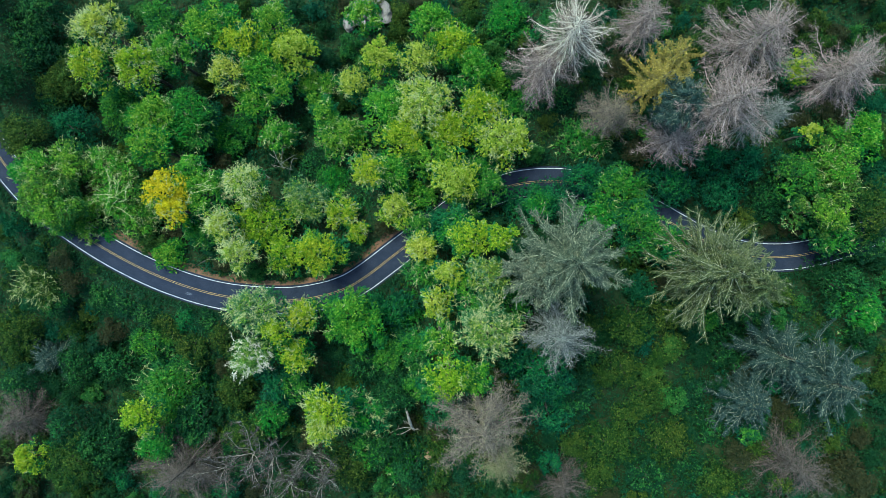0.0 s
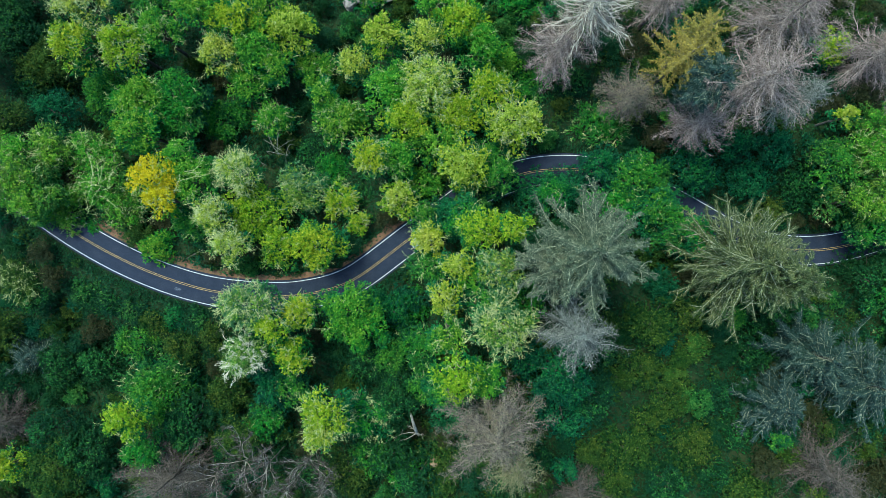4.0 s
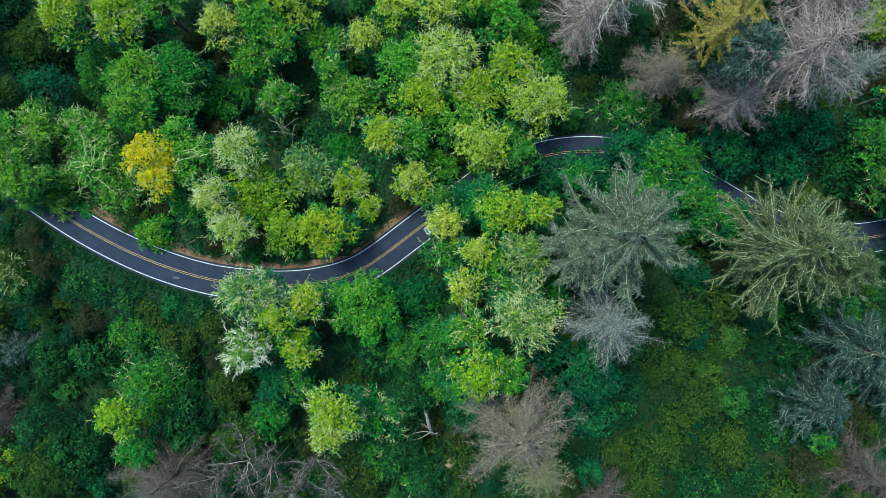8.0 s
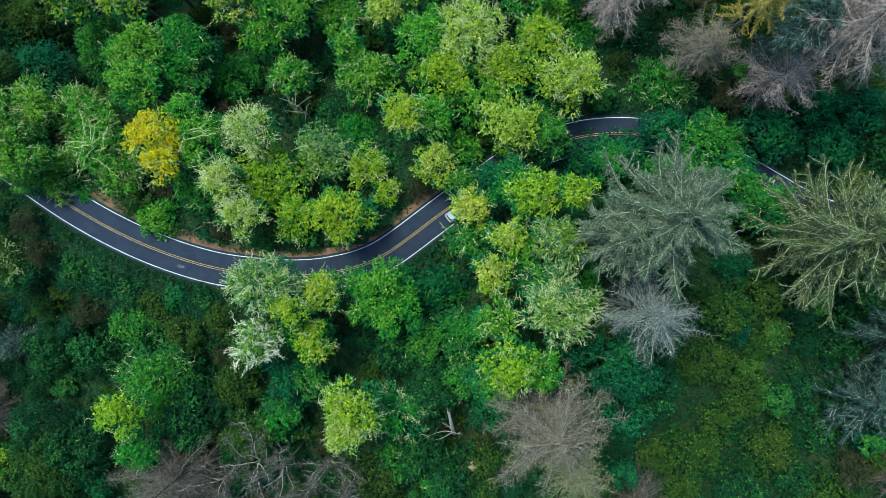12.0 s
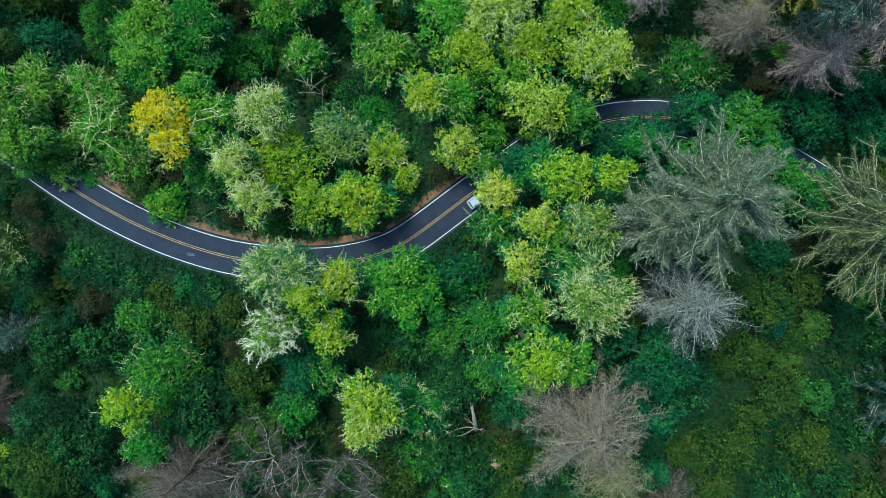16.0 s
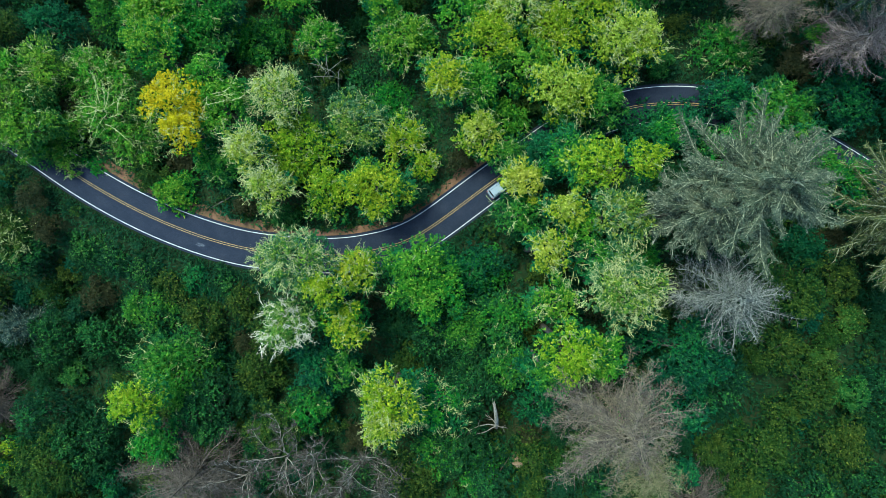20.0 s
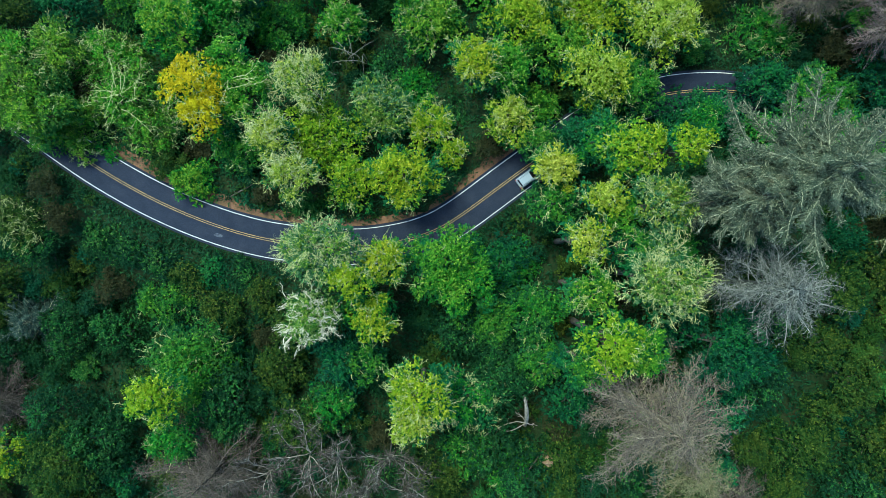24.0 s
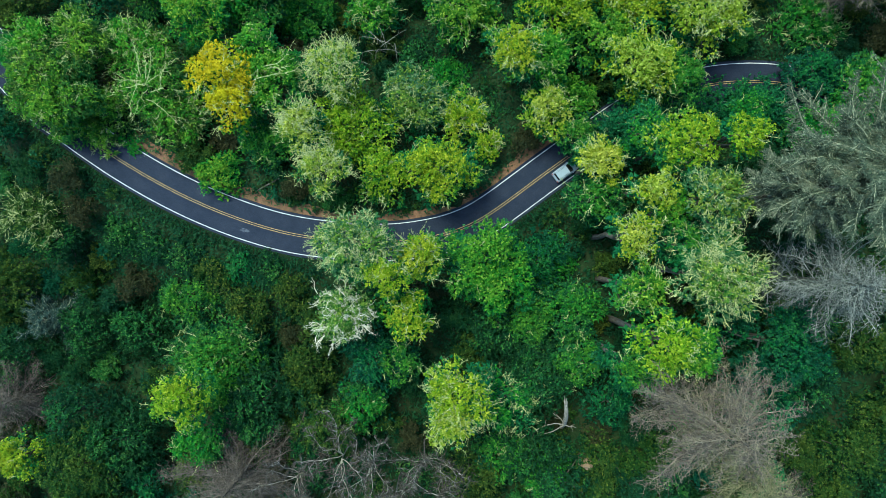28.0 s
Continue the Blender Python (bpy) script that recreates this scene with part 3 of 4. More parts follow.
def conifer(x, y, top, r, tone, dead):
    rng = np.random.default_rng(int(abs(x) * 613 + abs(y) * 257 + r * 29))
    g = ground_at(x, y)
    h = max(top - g, 2.2 * r)
    words = DEAD_WORDS if dead else SPRUCE_WORDS
    tree = thing("dead_spruce" if dead else "spruce_tree", (x, y, top - h), words[tone], "tree", "dead spruces" if dead else "living spruces")
    CROWNS.append((x, y, 0.8 * r, top))
    mat = DEAD["rose" if tone == "silver" else tone] if dead else NEEDLE[tone]
    wood = mat if dead else BARK
    r0 = 0.14 + 0.014 * h
    piece("trunk", mesh_of("trunk", *tubes([([(0, 0, -0.3), (0.1, 0.05, h * 0.4), (0.05, 0.1, h * 0.8), (0, 0, h)], [r0, r0 * 0.75, r0 * 0.35, 0.03])], 8), wood, True), tree)
    depth = min(1.35 * r, h * 0.85)
    count = {"gold": int(22 + 2.2 * r), "sage": int(60 + 6.5 * r), "grey": int(44 + 6 * r)}.get(tone, int(44 + 5.6 * r))
    low = count // 3
    gaps = rng.uniform(0, 2 * math.pi, 3)
    boughs, twigs, fine, needles = [], [], [], []
    for i in range(count + low):
        u = ((i + 0.5) / count) ** 0.8
        aa = i * 2.399963 + rng.normal(0, 0.5)
        thin = min(abs((aa - q + math.pi) % (2 * math.pi) - math.pi) for q in gaps) < 0.2
        length = r * (0.12 + 0.93 * min(1.0, u * 1.5) ** 0.8) * rng.uniform(0.45, 1.08) * (0.6 if thin else 1.0)
        out = np.array([math.cos(aa), math.sin(aa), 0.0])
        z0 = h - 0.25 - u * depth if i < count else h - depth - (h * 0.9 - depth) * (i - count + 0.5) / low * 0.8
        length *= 1.0 if i < count else 0.7
        s = np.linspace(0, 1, 8)
        sag = rng.uniform(0.14, 0.36) * (0.4 + min(u, 1.0))
        zz = z0 + length * (0.35 * max(0.0, 1 - u) * s - sag * s + rng.uniform(0.06, 0.24) * s ** 3)
        swing = rng.normal(0, 0.2) * length
        side = np.array([-out[1], out[0], 0.0])
        pts = out[None] * (s * length)[:, None] + side[None] * (swing * s ** 2)[:, None]
        pts[:, 2] = zz
        pts[1:] += np.cumsum(rng.normal(0, (0.026 if dead else 0.014) * length, (7, 3)), 0)
        forks = []
        if not dead and i < count and tone != "gold":
            for f in rng.uniform(0.35, 0.92, 5 if tone == "sage" else 3):
                b0 = np.array([np.interp(f, s, pts[:, k]) for k in range(3)])
                fw = unit(out + side * rng.choice((-1, 1)) * rng.uniform(0.35, 0.9) + np.array([0, 0, rng.uniform(-0.5, 0.2)]))
                forks.append(twig_path(rng, b0, fw, min(2.6, length * rng.uniform(0.16, 0.32)), 0.16, 5))
        for fork in forks:
            for q in np.repeat(fork, 7, 0):
                needles.append((q + rng.normal(0, 0.13, 3), fork[-1] - fork[0] + rng.normal(0, 0.5, 3)))
        boughs.append((pts, np.linspace(0.035 + 0.009 * length, 0.02, 8) * {"sage": 1.1, "silver": 1.35, "grey": 1.2}.get(tone, 0.85), forks))
        m = max(5, int(length / (0.42 if dead else 0.27)))
        qs = np.linspace(0.18, 1.0, m)
        bases = np.stack([np.interp(qs, s, pts[:, k]) for k in range(3)], 1)
        spread = {"gold": 0.17, "sage": 0.10, "grey": 0.22, "blue": 0.22, "silver": 0.3}.get(tone, 0.4)
        for q, base in zip(qs, bases):
            reach = min({"sage": 0.75, "gold": 1.0}.get(tone, 1.7), spread * length * (1.2 - q) * rng.uniform(0.3, 1.4) + 0.22)
            for sg in (-1, 1):
                if dead and rng.random() < 0.15:
                    continue
                w = unit(out * rng.uniform(0.4, 1.2) + side * sg * rng.uniform(0.4, 1.0) + np.array([0, 0, rng.uniform(-0.6, 0.15)]))
                if dead:
                    mid = base + w * reach * 0.55
                    end = mid + unit(w + rng.normal(0, 0.35, 3) + np.array([0, 0, -0.25])) * reach * rng.uniform(0.3, 0.6)
                    twigs += [(base, mid, 0.034), (mid, end, 0.028)]
                    for _ in range(7):
                        f = rng.uniform(0.1, 1.0)
                        b2 = base * (1 - f) + end * f
                        w2 = unit(w + rng.normal(0, 0.75, 3) + np.array([0, 0, -0.2]))
                        fine.append((b2, b2 + w2 * (0.12 + reach * rng.uniform(0.15, 0.55)), 0.024))
                else:
                    tuft = tone == "grey" and rng.random() < 0.55
                    for f in np.arange(0.05, reach, 0.17):
                        for _ in range(4 if tuft and f > 0.5 * reach else 2):
                            needles.append((base + w * f + rng.normal(0, 0.05 + 0.07 * tuft, 3) + np.array([0, 0, -0.08 * f * f]), w + rng.normal(0, 0.35 + 0.5 * tuft, 3)))
    limbs = [[(pts, rad)] + [(q, np.linspace(0.06, 0.022, 5)) for q in forks] for pts, rad, forks in boughs]
    for limb in limbs[:count]:
        piece("branch", mesh_of("branch", *tubes(limb, 4), BOUGH[tone], True), tree)
    piece("lower_skirt", mesh_of("lower_skirt", *tubes([q for limb in limbs[count:] for q in limb], 4), BOUGH[tone], True), tree, "", "stuff")
    if dead:
        for name, lines, m2, words in (("twig_spray", twigs, BOUGH[tone], "paler side twigs"), ("twig_haze", fine, mat, "fine dead twigs")):
            a, b, wd = np.array([t[0] for t in lines]), np.array([t[1] for t in lines]), np.array([t[2] for t in lines])
            nrm = unit(rng.normal(0, 0.5, a.shape) + np.array([0, 0, 1.0]))
            piece(name, mesh_of(name, *blades((a + b) / 2, b - a, nrm, np.linalg.norm(b - a, axis=1) / 2, wd), m2), tree, words, "stuff")
    else:
        p, d = np.array([q[0] for q in needles]), np.array([q[1] for q in needles])
        k = len(p)
        nn = unit(np.array([0, 0, 1.0]) + rng.normal(0, 0.5, (k, 3)))
        piece("needle_spray", mesh_of("needle_spray", *blades(p, d, nn, rng.uniform(0.12, 0.26, k), rng.uniform(0.03, 0.07, k)), mat), tree, "", "stuff")
    return tree


def bare_tree(x, y, top, r):
    """A leafless broadleaf tree: pale forking limbs with fine brown twigs."""
    rng = np.random.default_rng(int(abs(x) * 811 + abs(y) * 73 + r * 41))
    g = ground_at(x, y)
    h = max(top - g, 1.6 * r)
    tree = thing("bare_tree", (x, y, top - h), "leafless pale-limbed tree with fine brown twigs", "tree", "bare trees at the forest edge")
    CROWNS.append((x, y, 0.8 * r, top))
    fork = np.array([rng.normal(0, 0.3), rng.normal(0, 0.3), h - 1.6 * r])
    piece("trunk", mesh_of("trunk", *tubes([([(0, 0, -0.3), fork * 0.5, fork], (0.16, 0.12, 0.09))], 8), BARK, True), tree)
    fine, ends, dirs = [], [], []
    for i in range(8):
        aa = i * 2.4 + rng.uniform(0, 1.4)
        way = unit(np.array([math.cos(aa), math.sin(aa), rng.uniform(0.7, 2.0)]))
        limb = twig_path(rng, fork * np.array([1, 1, 0.8 + 0.2 * rng.random()]), way, r * rng.uniform(1.2, 1.9), 0.24, 8)
        branch = piece("limb", mesh_of("limb", *tubes([(limb, np.linspace(0.075, 0.02, 8))], 6), BOUGH["ash"], True), tree)
        for q in limb[2:]:
            for _ in range(3):
                w = unit(way + rng.normal(0, 0.65, 3) + np.array([0, 0, 0.2]))
                sub = twig_path(rng, q, w, r * rng.uniform(0.15, 0.42), 0.35, 5)
                fine.append((sub, np.linspace(0.04, 0.015, 5)))
                ends.append(np.repeat(sub[1:], 5, 0))
                dirs.append(np.repeat(w[None], 20, 0))
    piece("twig_spray", mesh_of("twig_spray", *tubes(fine, 3), DEAD["silver"]), tree, "pale side twigs", "stuff")
    p, w = np.concatenate(ends), np.concatenate(dirs)
    k = len(p)
    w = unit(w + rng.normal(0, 0.7, (k, 3)))
    ln = rng.uniform(0.12, 0.4, k)
    piece("twig_haze", mesh_of("twig_haze", *blades(p + w * ln[:, None], w, unit(rng.normal(0, 0.5, (k, 3)) + np.array([0, 0, 1.0])), ln, np.full(k, 0.03)), DEAD["ash"]), tree, "fine brown twigs", "stuff")
    return tree


def spruce(x, y, top, r, tone):
    return conifer(x, y, top, r, tone, False)


def spruce_dead(x, y, top, r, tone):
    return conifer(x, y, top, r, tone, True)


alder(-61.6, 13.2, 13.4, 5.4, "yellow", .1)
alder(-59.8, 8.6, 11.8, 4.2, "yellow", .2)
alder(-54.8, 12.9, 10.6, 7.0, "green", .15, 4)
alder(-55.2, 3.4, 4.4, 5.0, "mid", .05)
alder(-58.4, 5.0, 3.4, 5.0, "jade", .05)
alder(-56.5, 18.2, 11.0, 3.9, "green", .05)
alder(-44.2, 14.8, 12.0, 5.2, "pale", 1.6)
alder(-49.0, 5.2, 13.0, 4.5, "pale", 1)
alder(-45.6, -0.9, 12.2, 4.6, "pale", 1)
alder(-42.0, 6.5, 7.9, 7.7, "lime", .2)
alder(-36.9, -1.0, 7.3, 5.4, "lime", .1)
alder(-31.9, 11.1, 7.6, 6.5, "frost", .3)
alder(-23.8, 8.7, 5.3, 5.1, "lime", .45)
alder(-19.8, 4.3, 4.8, 3.3, "lime", .4)
alder(-27.6, -0.5, 12.8, 6.6, "lime", .08)
alder(-10.8, 9.2, 9.5, 5.0, "bright", .4)
alder(-40.0, 27.7, 1.3, 5.4, "green", .3)
alder(-92.4, 19.1, 7.5, 6.1, "moss", .3)
alder(-89.7, 13.2, 11.6, 6.3, "moss", .1)
alder(-85.2, 19.4, 7.5, 5.8, "moss", .3)
alder(-78.6, 19.7, 5.6, 6.6, "moss", .5)
alder(-86.9, 8.9, 11.6, 6.3, "moss", .1)
alder(-83.9, 7.9, 4.7, 7.0, "moss", .3)
alder(-73.8, 12.1, 7.8, 7.1, "moss", .25, 12)
alder(-70.7, 7.5, 5.8, 6.6, "moss", .2)
alder(-78.7, 4.1, 1.2, 4.8, "mid", .1)
alder(-67.1, 30.3, 6.9, 7.4, "green", .15)
alder(-66.5, 23.3, 10.4, 5.7, "green", .1)
alder(-59.7, 32.0, 5.7, 6.9, "mid", .1)
alder(-59.9, 27.2, 3.6, 6.3, "mid", .1)
alder(-52.9, 50.6, 9.9, 7.6, "green", .05)
alder(-45.9, 46.8, 9.5, 6.1, "lime", .05)
alder(-49.8, 40.5, 7.4, 5.5, "pale", .5)
alder(-34.6, 46.0, 7.7, 6.6, "bright", .05)
alder(-42.1, 42.4, 7.7, 6.9, "green", .05)
alder(-39.9, 53.0, 6.4, 5.6, "green", .15)
alder(-37.9, 37.6, 6.1, 4.3, "green", .05)
alder(-44.7, 35.1, 3.4, 5.7, "green", .1)
alder(-78.1, 50.6, 9.5, 6.1, "pale", .9)
alder(-80.0, 41.8, 9.5, 6.1, "lime", .3)
alder(-70.4, 42.1, 8.6, 6.4, "lime", .5)
alder(-63.3, 45.0, 7.4, 5.5, "green", .4)
alder(-66.0, 53.8, 4.6, 6.3, "mid", .1)
alder(-30.0, 38.9, 1.6, 6.4, "green", .2)
alder(-14.5, 43.2, 10.4, 5.2, "bright", .05)
alder(-6.1, 42.7, 10.3, 5.1, "pale", .3)
alder(2.0, 46.1, 11.7, 6.7, "lime", .1)
alder(5.8, 41.5, 10.6, 6.3, "green", .1)
alder(-2.4, 50.8, 10.5, 6.0, "green", .1)
alder(-18.4, 53.9, 7.2, 4.9, "green", .1)
alder(-4.6, 31.6, 13.2, 7.6, "pale", .9)
alder(-11.8, 32.1, 10.9, 7.5, "green", .1)
alder(0.8, 26.4, 10.7, 6.8, "lime", .15)
alder(-9.2, 25.6, 11.7, 6.7, "lime", .1)
alder(-24.6, 27.1, 4.8, 7.0, "green", .3)
alder(-20.4, 37.9, 7.2, 4.6, "pale", .3)
alder(-27.8, 32.0, 5.0, 3.9, "green", .3)
alder(-16.4, 17.5, 13.5, 5.0, "lime", .4)
alder(-11.8, 17.7, 10.5, 6.0, "green", .1)
alder(12.6, 24.4, 12.6, 7.0, "bright", .7)
alder(8.2, 31.8, 11.4, 5.7, "lime", .3)
alder(2.3, 15.4, 14.8, 6.2, "bright", .35)
alder(-3.0, 21.4, 10.5, 6.0, "green", .1)
alder(8.6, 18.4, 6.1, 4.3, "mid", .15)
alder(-4.4, -0.0, 17.4, 4.5, "bright", .35)
alder(-3.8, -4.7, 15.2, 4.9, "mid", .1)
alder(5.2, 2.4, 23.6, 5.3, "lime", .08)
alder(2.0, 4.9, 15.4, 5.2, "jade", .1)
alder(11.3, 2.6, 27.1, 3.5, "lime", .05)
alder(0.6, -4.7, 24.3, 3.7, "bright", .2)
alder(3.6, -7.2, 22.0, 3.6, "green", .1)
alder(8.8, -5.6, 25.5, 5.2, "frost", .55)
alder(-1.6, -10.6, 24.1, 3.9, "bright", .5)
alder(5.6, -11.2, 21.5, 4.0, "jade", .3)
alder(8.4, -15.7, 27.5, 6.0, "frost", 1)
alder(-0.6, -17.6, 24.3, 4.1, "green", .4)
alder(1.2, -24.2, 30.0, 5.2, "lime", .15)
alder(6.2, -25.7, 25.3, 4.6, "green", .1)
alder(-1.2, -28.2, 24.0, 4.6, "jade", .05)
alder(-39.4, -12.8, 20.6, 6.1, "frost", .8)
alder(-35.0, -16.8, 19.2, 3.9, "lime", .3)
alder(-30.2, -14.2, 16.4, 4.6, "lime", .5)
alder(-32.0, -22.6, 15.2, 4.6, "lime", .2)
alder(-33.6, -31.0, 8.0, 4.0, "mid", .1)
alder(-20.8, -14.2, 14.9, 6.9, "green", .04)
alder(-18.2, -18.4, 13.0, 5.6, "green", .02)
alder(-41.4, -22.8, 15.8, 5.0, "white", 1)
alder(-24.0, -33.2, 21.0, 5.9, "lime", .6)
alder(-25.4, -37.4, 19.6, 4.0, "bright", .6)
alder(-17.3, -36.2, 11.7, 6.2, "jade", .5)
alder(-37.5, -30.4, 8.6, 6.4, "teal", .05)
alder(-63.6, -33.0, 6.3, 9.4, "mid", .15)
alder(-64.8, -35.6, 17.0, 5.0, "lime", .1)
alder(-56.6, -39.4, 7.8, 7.4, "deep", .1)
alder(-64.9, -44.0, 9.4, 5.5, "mid", .1)
alder(-96.1, -48.6, 5.2, 4.7, "lime", .1)
alder(-86.8, -50.2, 6.0, 7.8, "olive", .1)
alder(-80.1, -46.1, 5.0, 7.9, "deep", .15)
alder(-88.9, -42.1, 3.6, 6.3, "deep", .2)
alder(-96.5, -9.0, 1.8, 7.2, "olive", .48)
alder(-94.2, -12.1, -0.2, 7.2, "deep", .3)
alder(-93.4, -6.2, -7.7, 5.1, "frost", .5)
alder(-79.5, -11.1, 1.1, 8.4, "deep", .1)
alder(-99.7, 33.2, -1.9, 8.3, "deep", .1)
alder(-90.1, 29.3, -0.4, 6.5, "teal", .1)
alder(-102.4, 48.3, -1.9, 8.3, "deep", .0)
alder(-92.0, 43.1, -2.9, 8.3, "olive", .0)
alder(-99.0, 57.6, -1.1, 7.5, "deep", .0)
alder(-79.0, 34.6, -2.1, 7.6, "mid", .0)
alder(-49.3, -33.9, 3.5, 6.0, "olive", .05)
alder(-39.7, -38.6, 7.4, 5.5, "mid", .05)
alder(-44.9, -41.4, 8.5, 6.1, "olive", .05)
alder(-59.7, -23.6, 2.4, 5.4, "olive", .02)
alder(-63.9, -17.7, -1.4, 6.6, "teal", .02)
alder(-57.5, -22.8, -4.6, 5.7, "brown", .02)
alder(-64.2, -1.2, 4.2, 4.7, "green", .02)
alder(-62.3, -0.3, -2.6, 5.6, "deep", .02)
alder(33.3, 26.0, 4.2, 7.6, "mid", .4)
alder(51.4, 15.8, 8.7, 6.9, "teal", .05)
alder(18.6, 11.2, 3.8, 7.1, "teal", .05)
alder(37.6, 13.3, 8.8, 6.4, "jade", .1)
alder(25.4, 12.0, 4.6, 6.3, "teal", .05)
alder(33.8, 5.8, 8.9, 7.6, "mid", .1)
alder(43.7, 6.4, 9.7, 6.8, "jade", .05)
alder(64.0, 13.0, 6.7, 7.0, "teal", .05)
alder(68.6, 19.8, 9.0, 5.6, "teal", .05)
alder(60.2, 20.4, 7.0, 5.6, "teal", .05)
alder(22.0, 10.2, 7.5, 5.3, "jade", .05)
alder(45.4, 2.6, 12.0, 5.6, "mid", .1)
alder(50.6, 1.2, 12.5, 5.6, "jade", .1)
alder(75.0, 11.7, 6.9, 7.7, "deep", .05)
alder(79.4, 40.2, 11.3, 4.6, "lime", .05)
alder(78.2, 24.8, 15.9, 3.0, "bright", .05)
alder(85.6, 24.4, 12.9, 4.6, "moss", .05)
alder(93.3, 25.6, 11.7, 6.9, "green", .05)
alder(79.7, 16.0, 13.8, 7.3, "mid", .05)
alder(85.4, 16.8, 15.8, 7.0, "moss", .2)
alder(83.3, 8.4, 14.8, 6.8, "moss", .2)
alder(93.7, 8.7, 13.8, 7.3, "olive", .1)
alder(94.1, -15.0, 9.7, 6.8, "mid", .05)
alder(91.7, -8.8, 8.1, 8.5, "deep", .05)
alder(-9.4, -15.3, 3.7, 7.0, "mid", .0)
alder(-13.9, -13.6, 3.6, 6.3, "teal", .0)
alder(-12.2, -26.8, 6.0, 7.8, "deep", .05)
alder(-17.3, -25.7, 6.8, 7.1, "deep", .02)
alder(20.7, -25.4, 21.9, 7.6, "teal", .1)
alder(29.1, -32.0, 12.8, 7.4, "deep", .05)
alder(23.1, -35.9, 11.9, 7.5, "teal", .05)
alder(41.0, -17.3, 13.5, 6.2, "olive", .05)
alder(50.9, -21.9, 10.2, 4.4, "ochre", .05)
alder(46.4, -27.8, 10.0, 3.8, "ochre", .02)
alder(44.2, -32.2, 11.7, 6.7, "olive", .02)
alder(37.1, -43.7, 10.7, 6.8, "olive", .02)
alder(49.6, -42.5, 10.8, 7.2, "olive", .02)
alder(45.8, -51.2, 10.7, 6.8, "deep", .02)
alder(60.9, -51.2, 10.7, 6.8, "olive", .02)
alder(63.4, -22.4, 10.7, 6.8, "deep", .02)
alder(-12.8, -44.7, 10.5, 6.0, "deep", .02)
alder(-21.0, -49.8, 7.6, 6.5, "olive", .02)
alder(-7.2, -49.9, 9.5, 6.1, "deep", .02)
alder(-30.0, -50.7, 1.6, 6.4, "deep", .1)
alder(-54.8, -13.4, -0.4, 6.5, "deep", .05)
alder(-70.4, -22.4, 0.6, 6.5, "mid", .05)
alder(-79.8, -28.6, -1.2, 7.4, "deep", .05)
alder(19.5, 34.9, 1.8, 7.2, "mid", .02)
alder(27.6, 34.9, 1.6, 6.4, "deep", .02)
alder(-19.5, 9.6, -0.2, 7.3, "deep", .02)
alder(-31.3, 21.1, -4.1, 7.5, "deep", .02)
alder(-26.7, 16.7, -2.4, 6.3, "mid", .02)
alder(15.2, 53.8, 4.8, 7.1, "mid", .02)
alder(11.4, 38.7, 2.8, 7.2, "green", .02)
alder(-53.2, 27.9, -3.1, 7.5, "mid", .02)
alder(32.2, 16.1, 7.5, 5.8, "teal", .05)
alder(41.8, 14.9, 7.5, 6.1, "mid", .05)
alder(4.5, 11.2, 9.4, 5.8, "mid", .05)
alder(9.8, 13.9, 10.4, 5.4, "mid", .05)
alder(87.8, 3.3, 10.5, 6.0, "mid", .1)
alder(96.0, 1.4, 9.5, 6.1, "deep", .1)
alder(-96.7, 18.3, 5.4, 5.6, "mid", .05)
alder(-70.3, -15.2, 2.1, 4.5, "deep", .02)
alder(-75.9, -13.0, 1.2, 4.8, "deep", .02)
alder(-65.2, -17.9, 2.1, 4.5, "olive", .02)
alder(-60.7, -16.5, 2.1, 4.5, "teal", .02)
alder(-55.7, -17.2, 2.1, 4.5, "deep", .02)
alder(-52.3, -20.6, 3.1, 4.4, "olive", .02)
alder(-81.7, -10.0, 0.1, 4.5, "deep", .02)
alder(-11.6, -14.8, 6.5, 5.9, "teal", .02)
alder(-13.0, -24.1, 7.5, 6.1, "mid", .06)
alder(-5.9, -22.4, 9.4, 5.8, "mid", .06)
alder(-10.5, -31.0, 7.5, 6.1, "deep", .02)
alder(-4.8, -30.1, 9.4, 5.5, "mid", .06)
alder(-0.2, -36.8, 9.3, 5.1, "teal", .02)
alder(-16.8, -45.2, 8.4, 5.8, "mid", .06)
alder(-9.7, -48.7, 7.5, 5.8, "mid", .06)
alder(-0.7, -47.2, 8.4, 5.8, "olive", .02)
alder(-6.2, 12.8, 4.3, 5.0, "green", .05)
alder(-93.2, 10.4, 7.3, 5.2, "moss", .1)
alder(-88.8, 6.2, 4.3, 5.0, "moss", .1)

alder(-105.4, 53.1, -2.2, 7.3, "deep", .02)
alder(-98.6, 26.4, 6.0, 6.4, "olive", .1)
alder(-111.4, 21.6, 5.0, 6.6, "deep", .1)
alder(-105.4, 40.4, 7.0, 6.4, "deep", .1)
alder(-105.9, 40.1, -2.2, 7.3, "deep", .02)
alder(-98.3, 38.3, -3.3, 6.7, "olive", .02)
alder(-106.1, 29.5, -1.4, 6.6, "deep", .02)
alder(-106.3, -20.5, -2.2, 7.3, "olive", .02)
alder(-103.8, -34.3, -2.2, 7.3, "deep", .02)
alder(-89.4, -28.6, -1.2, 7.2, "deep", .02)
alder(39.6, -26.8, 10.3, 5.1, "olive", .02)
alder(55.6, -32.7, 9.4, 5.5, "deep", .02)
alder(34.8, -51.0, 9.4, 5.5, "olive", .02)
alder(55.6, -49.7, 9.4, 5.8, "deep", .02)
alder(70.8, -45.3, 9.4, 5.5, "olive", .02)
alder(49.6, -14.9, 10.3, 5.1, "olive", .02)
alder(60.7, -40.3, 9.4, 5.5, "deep", .02)
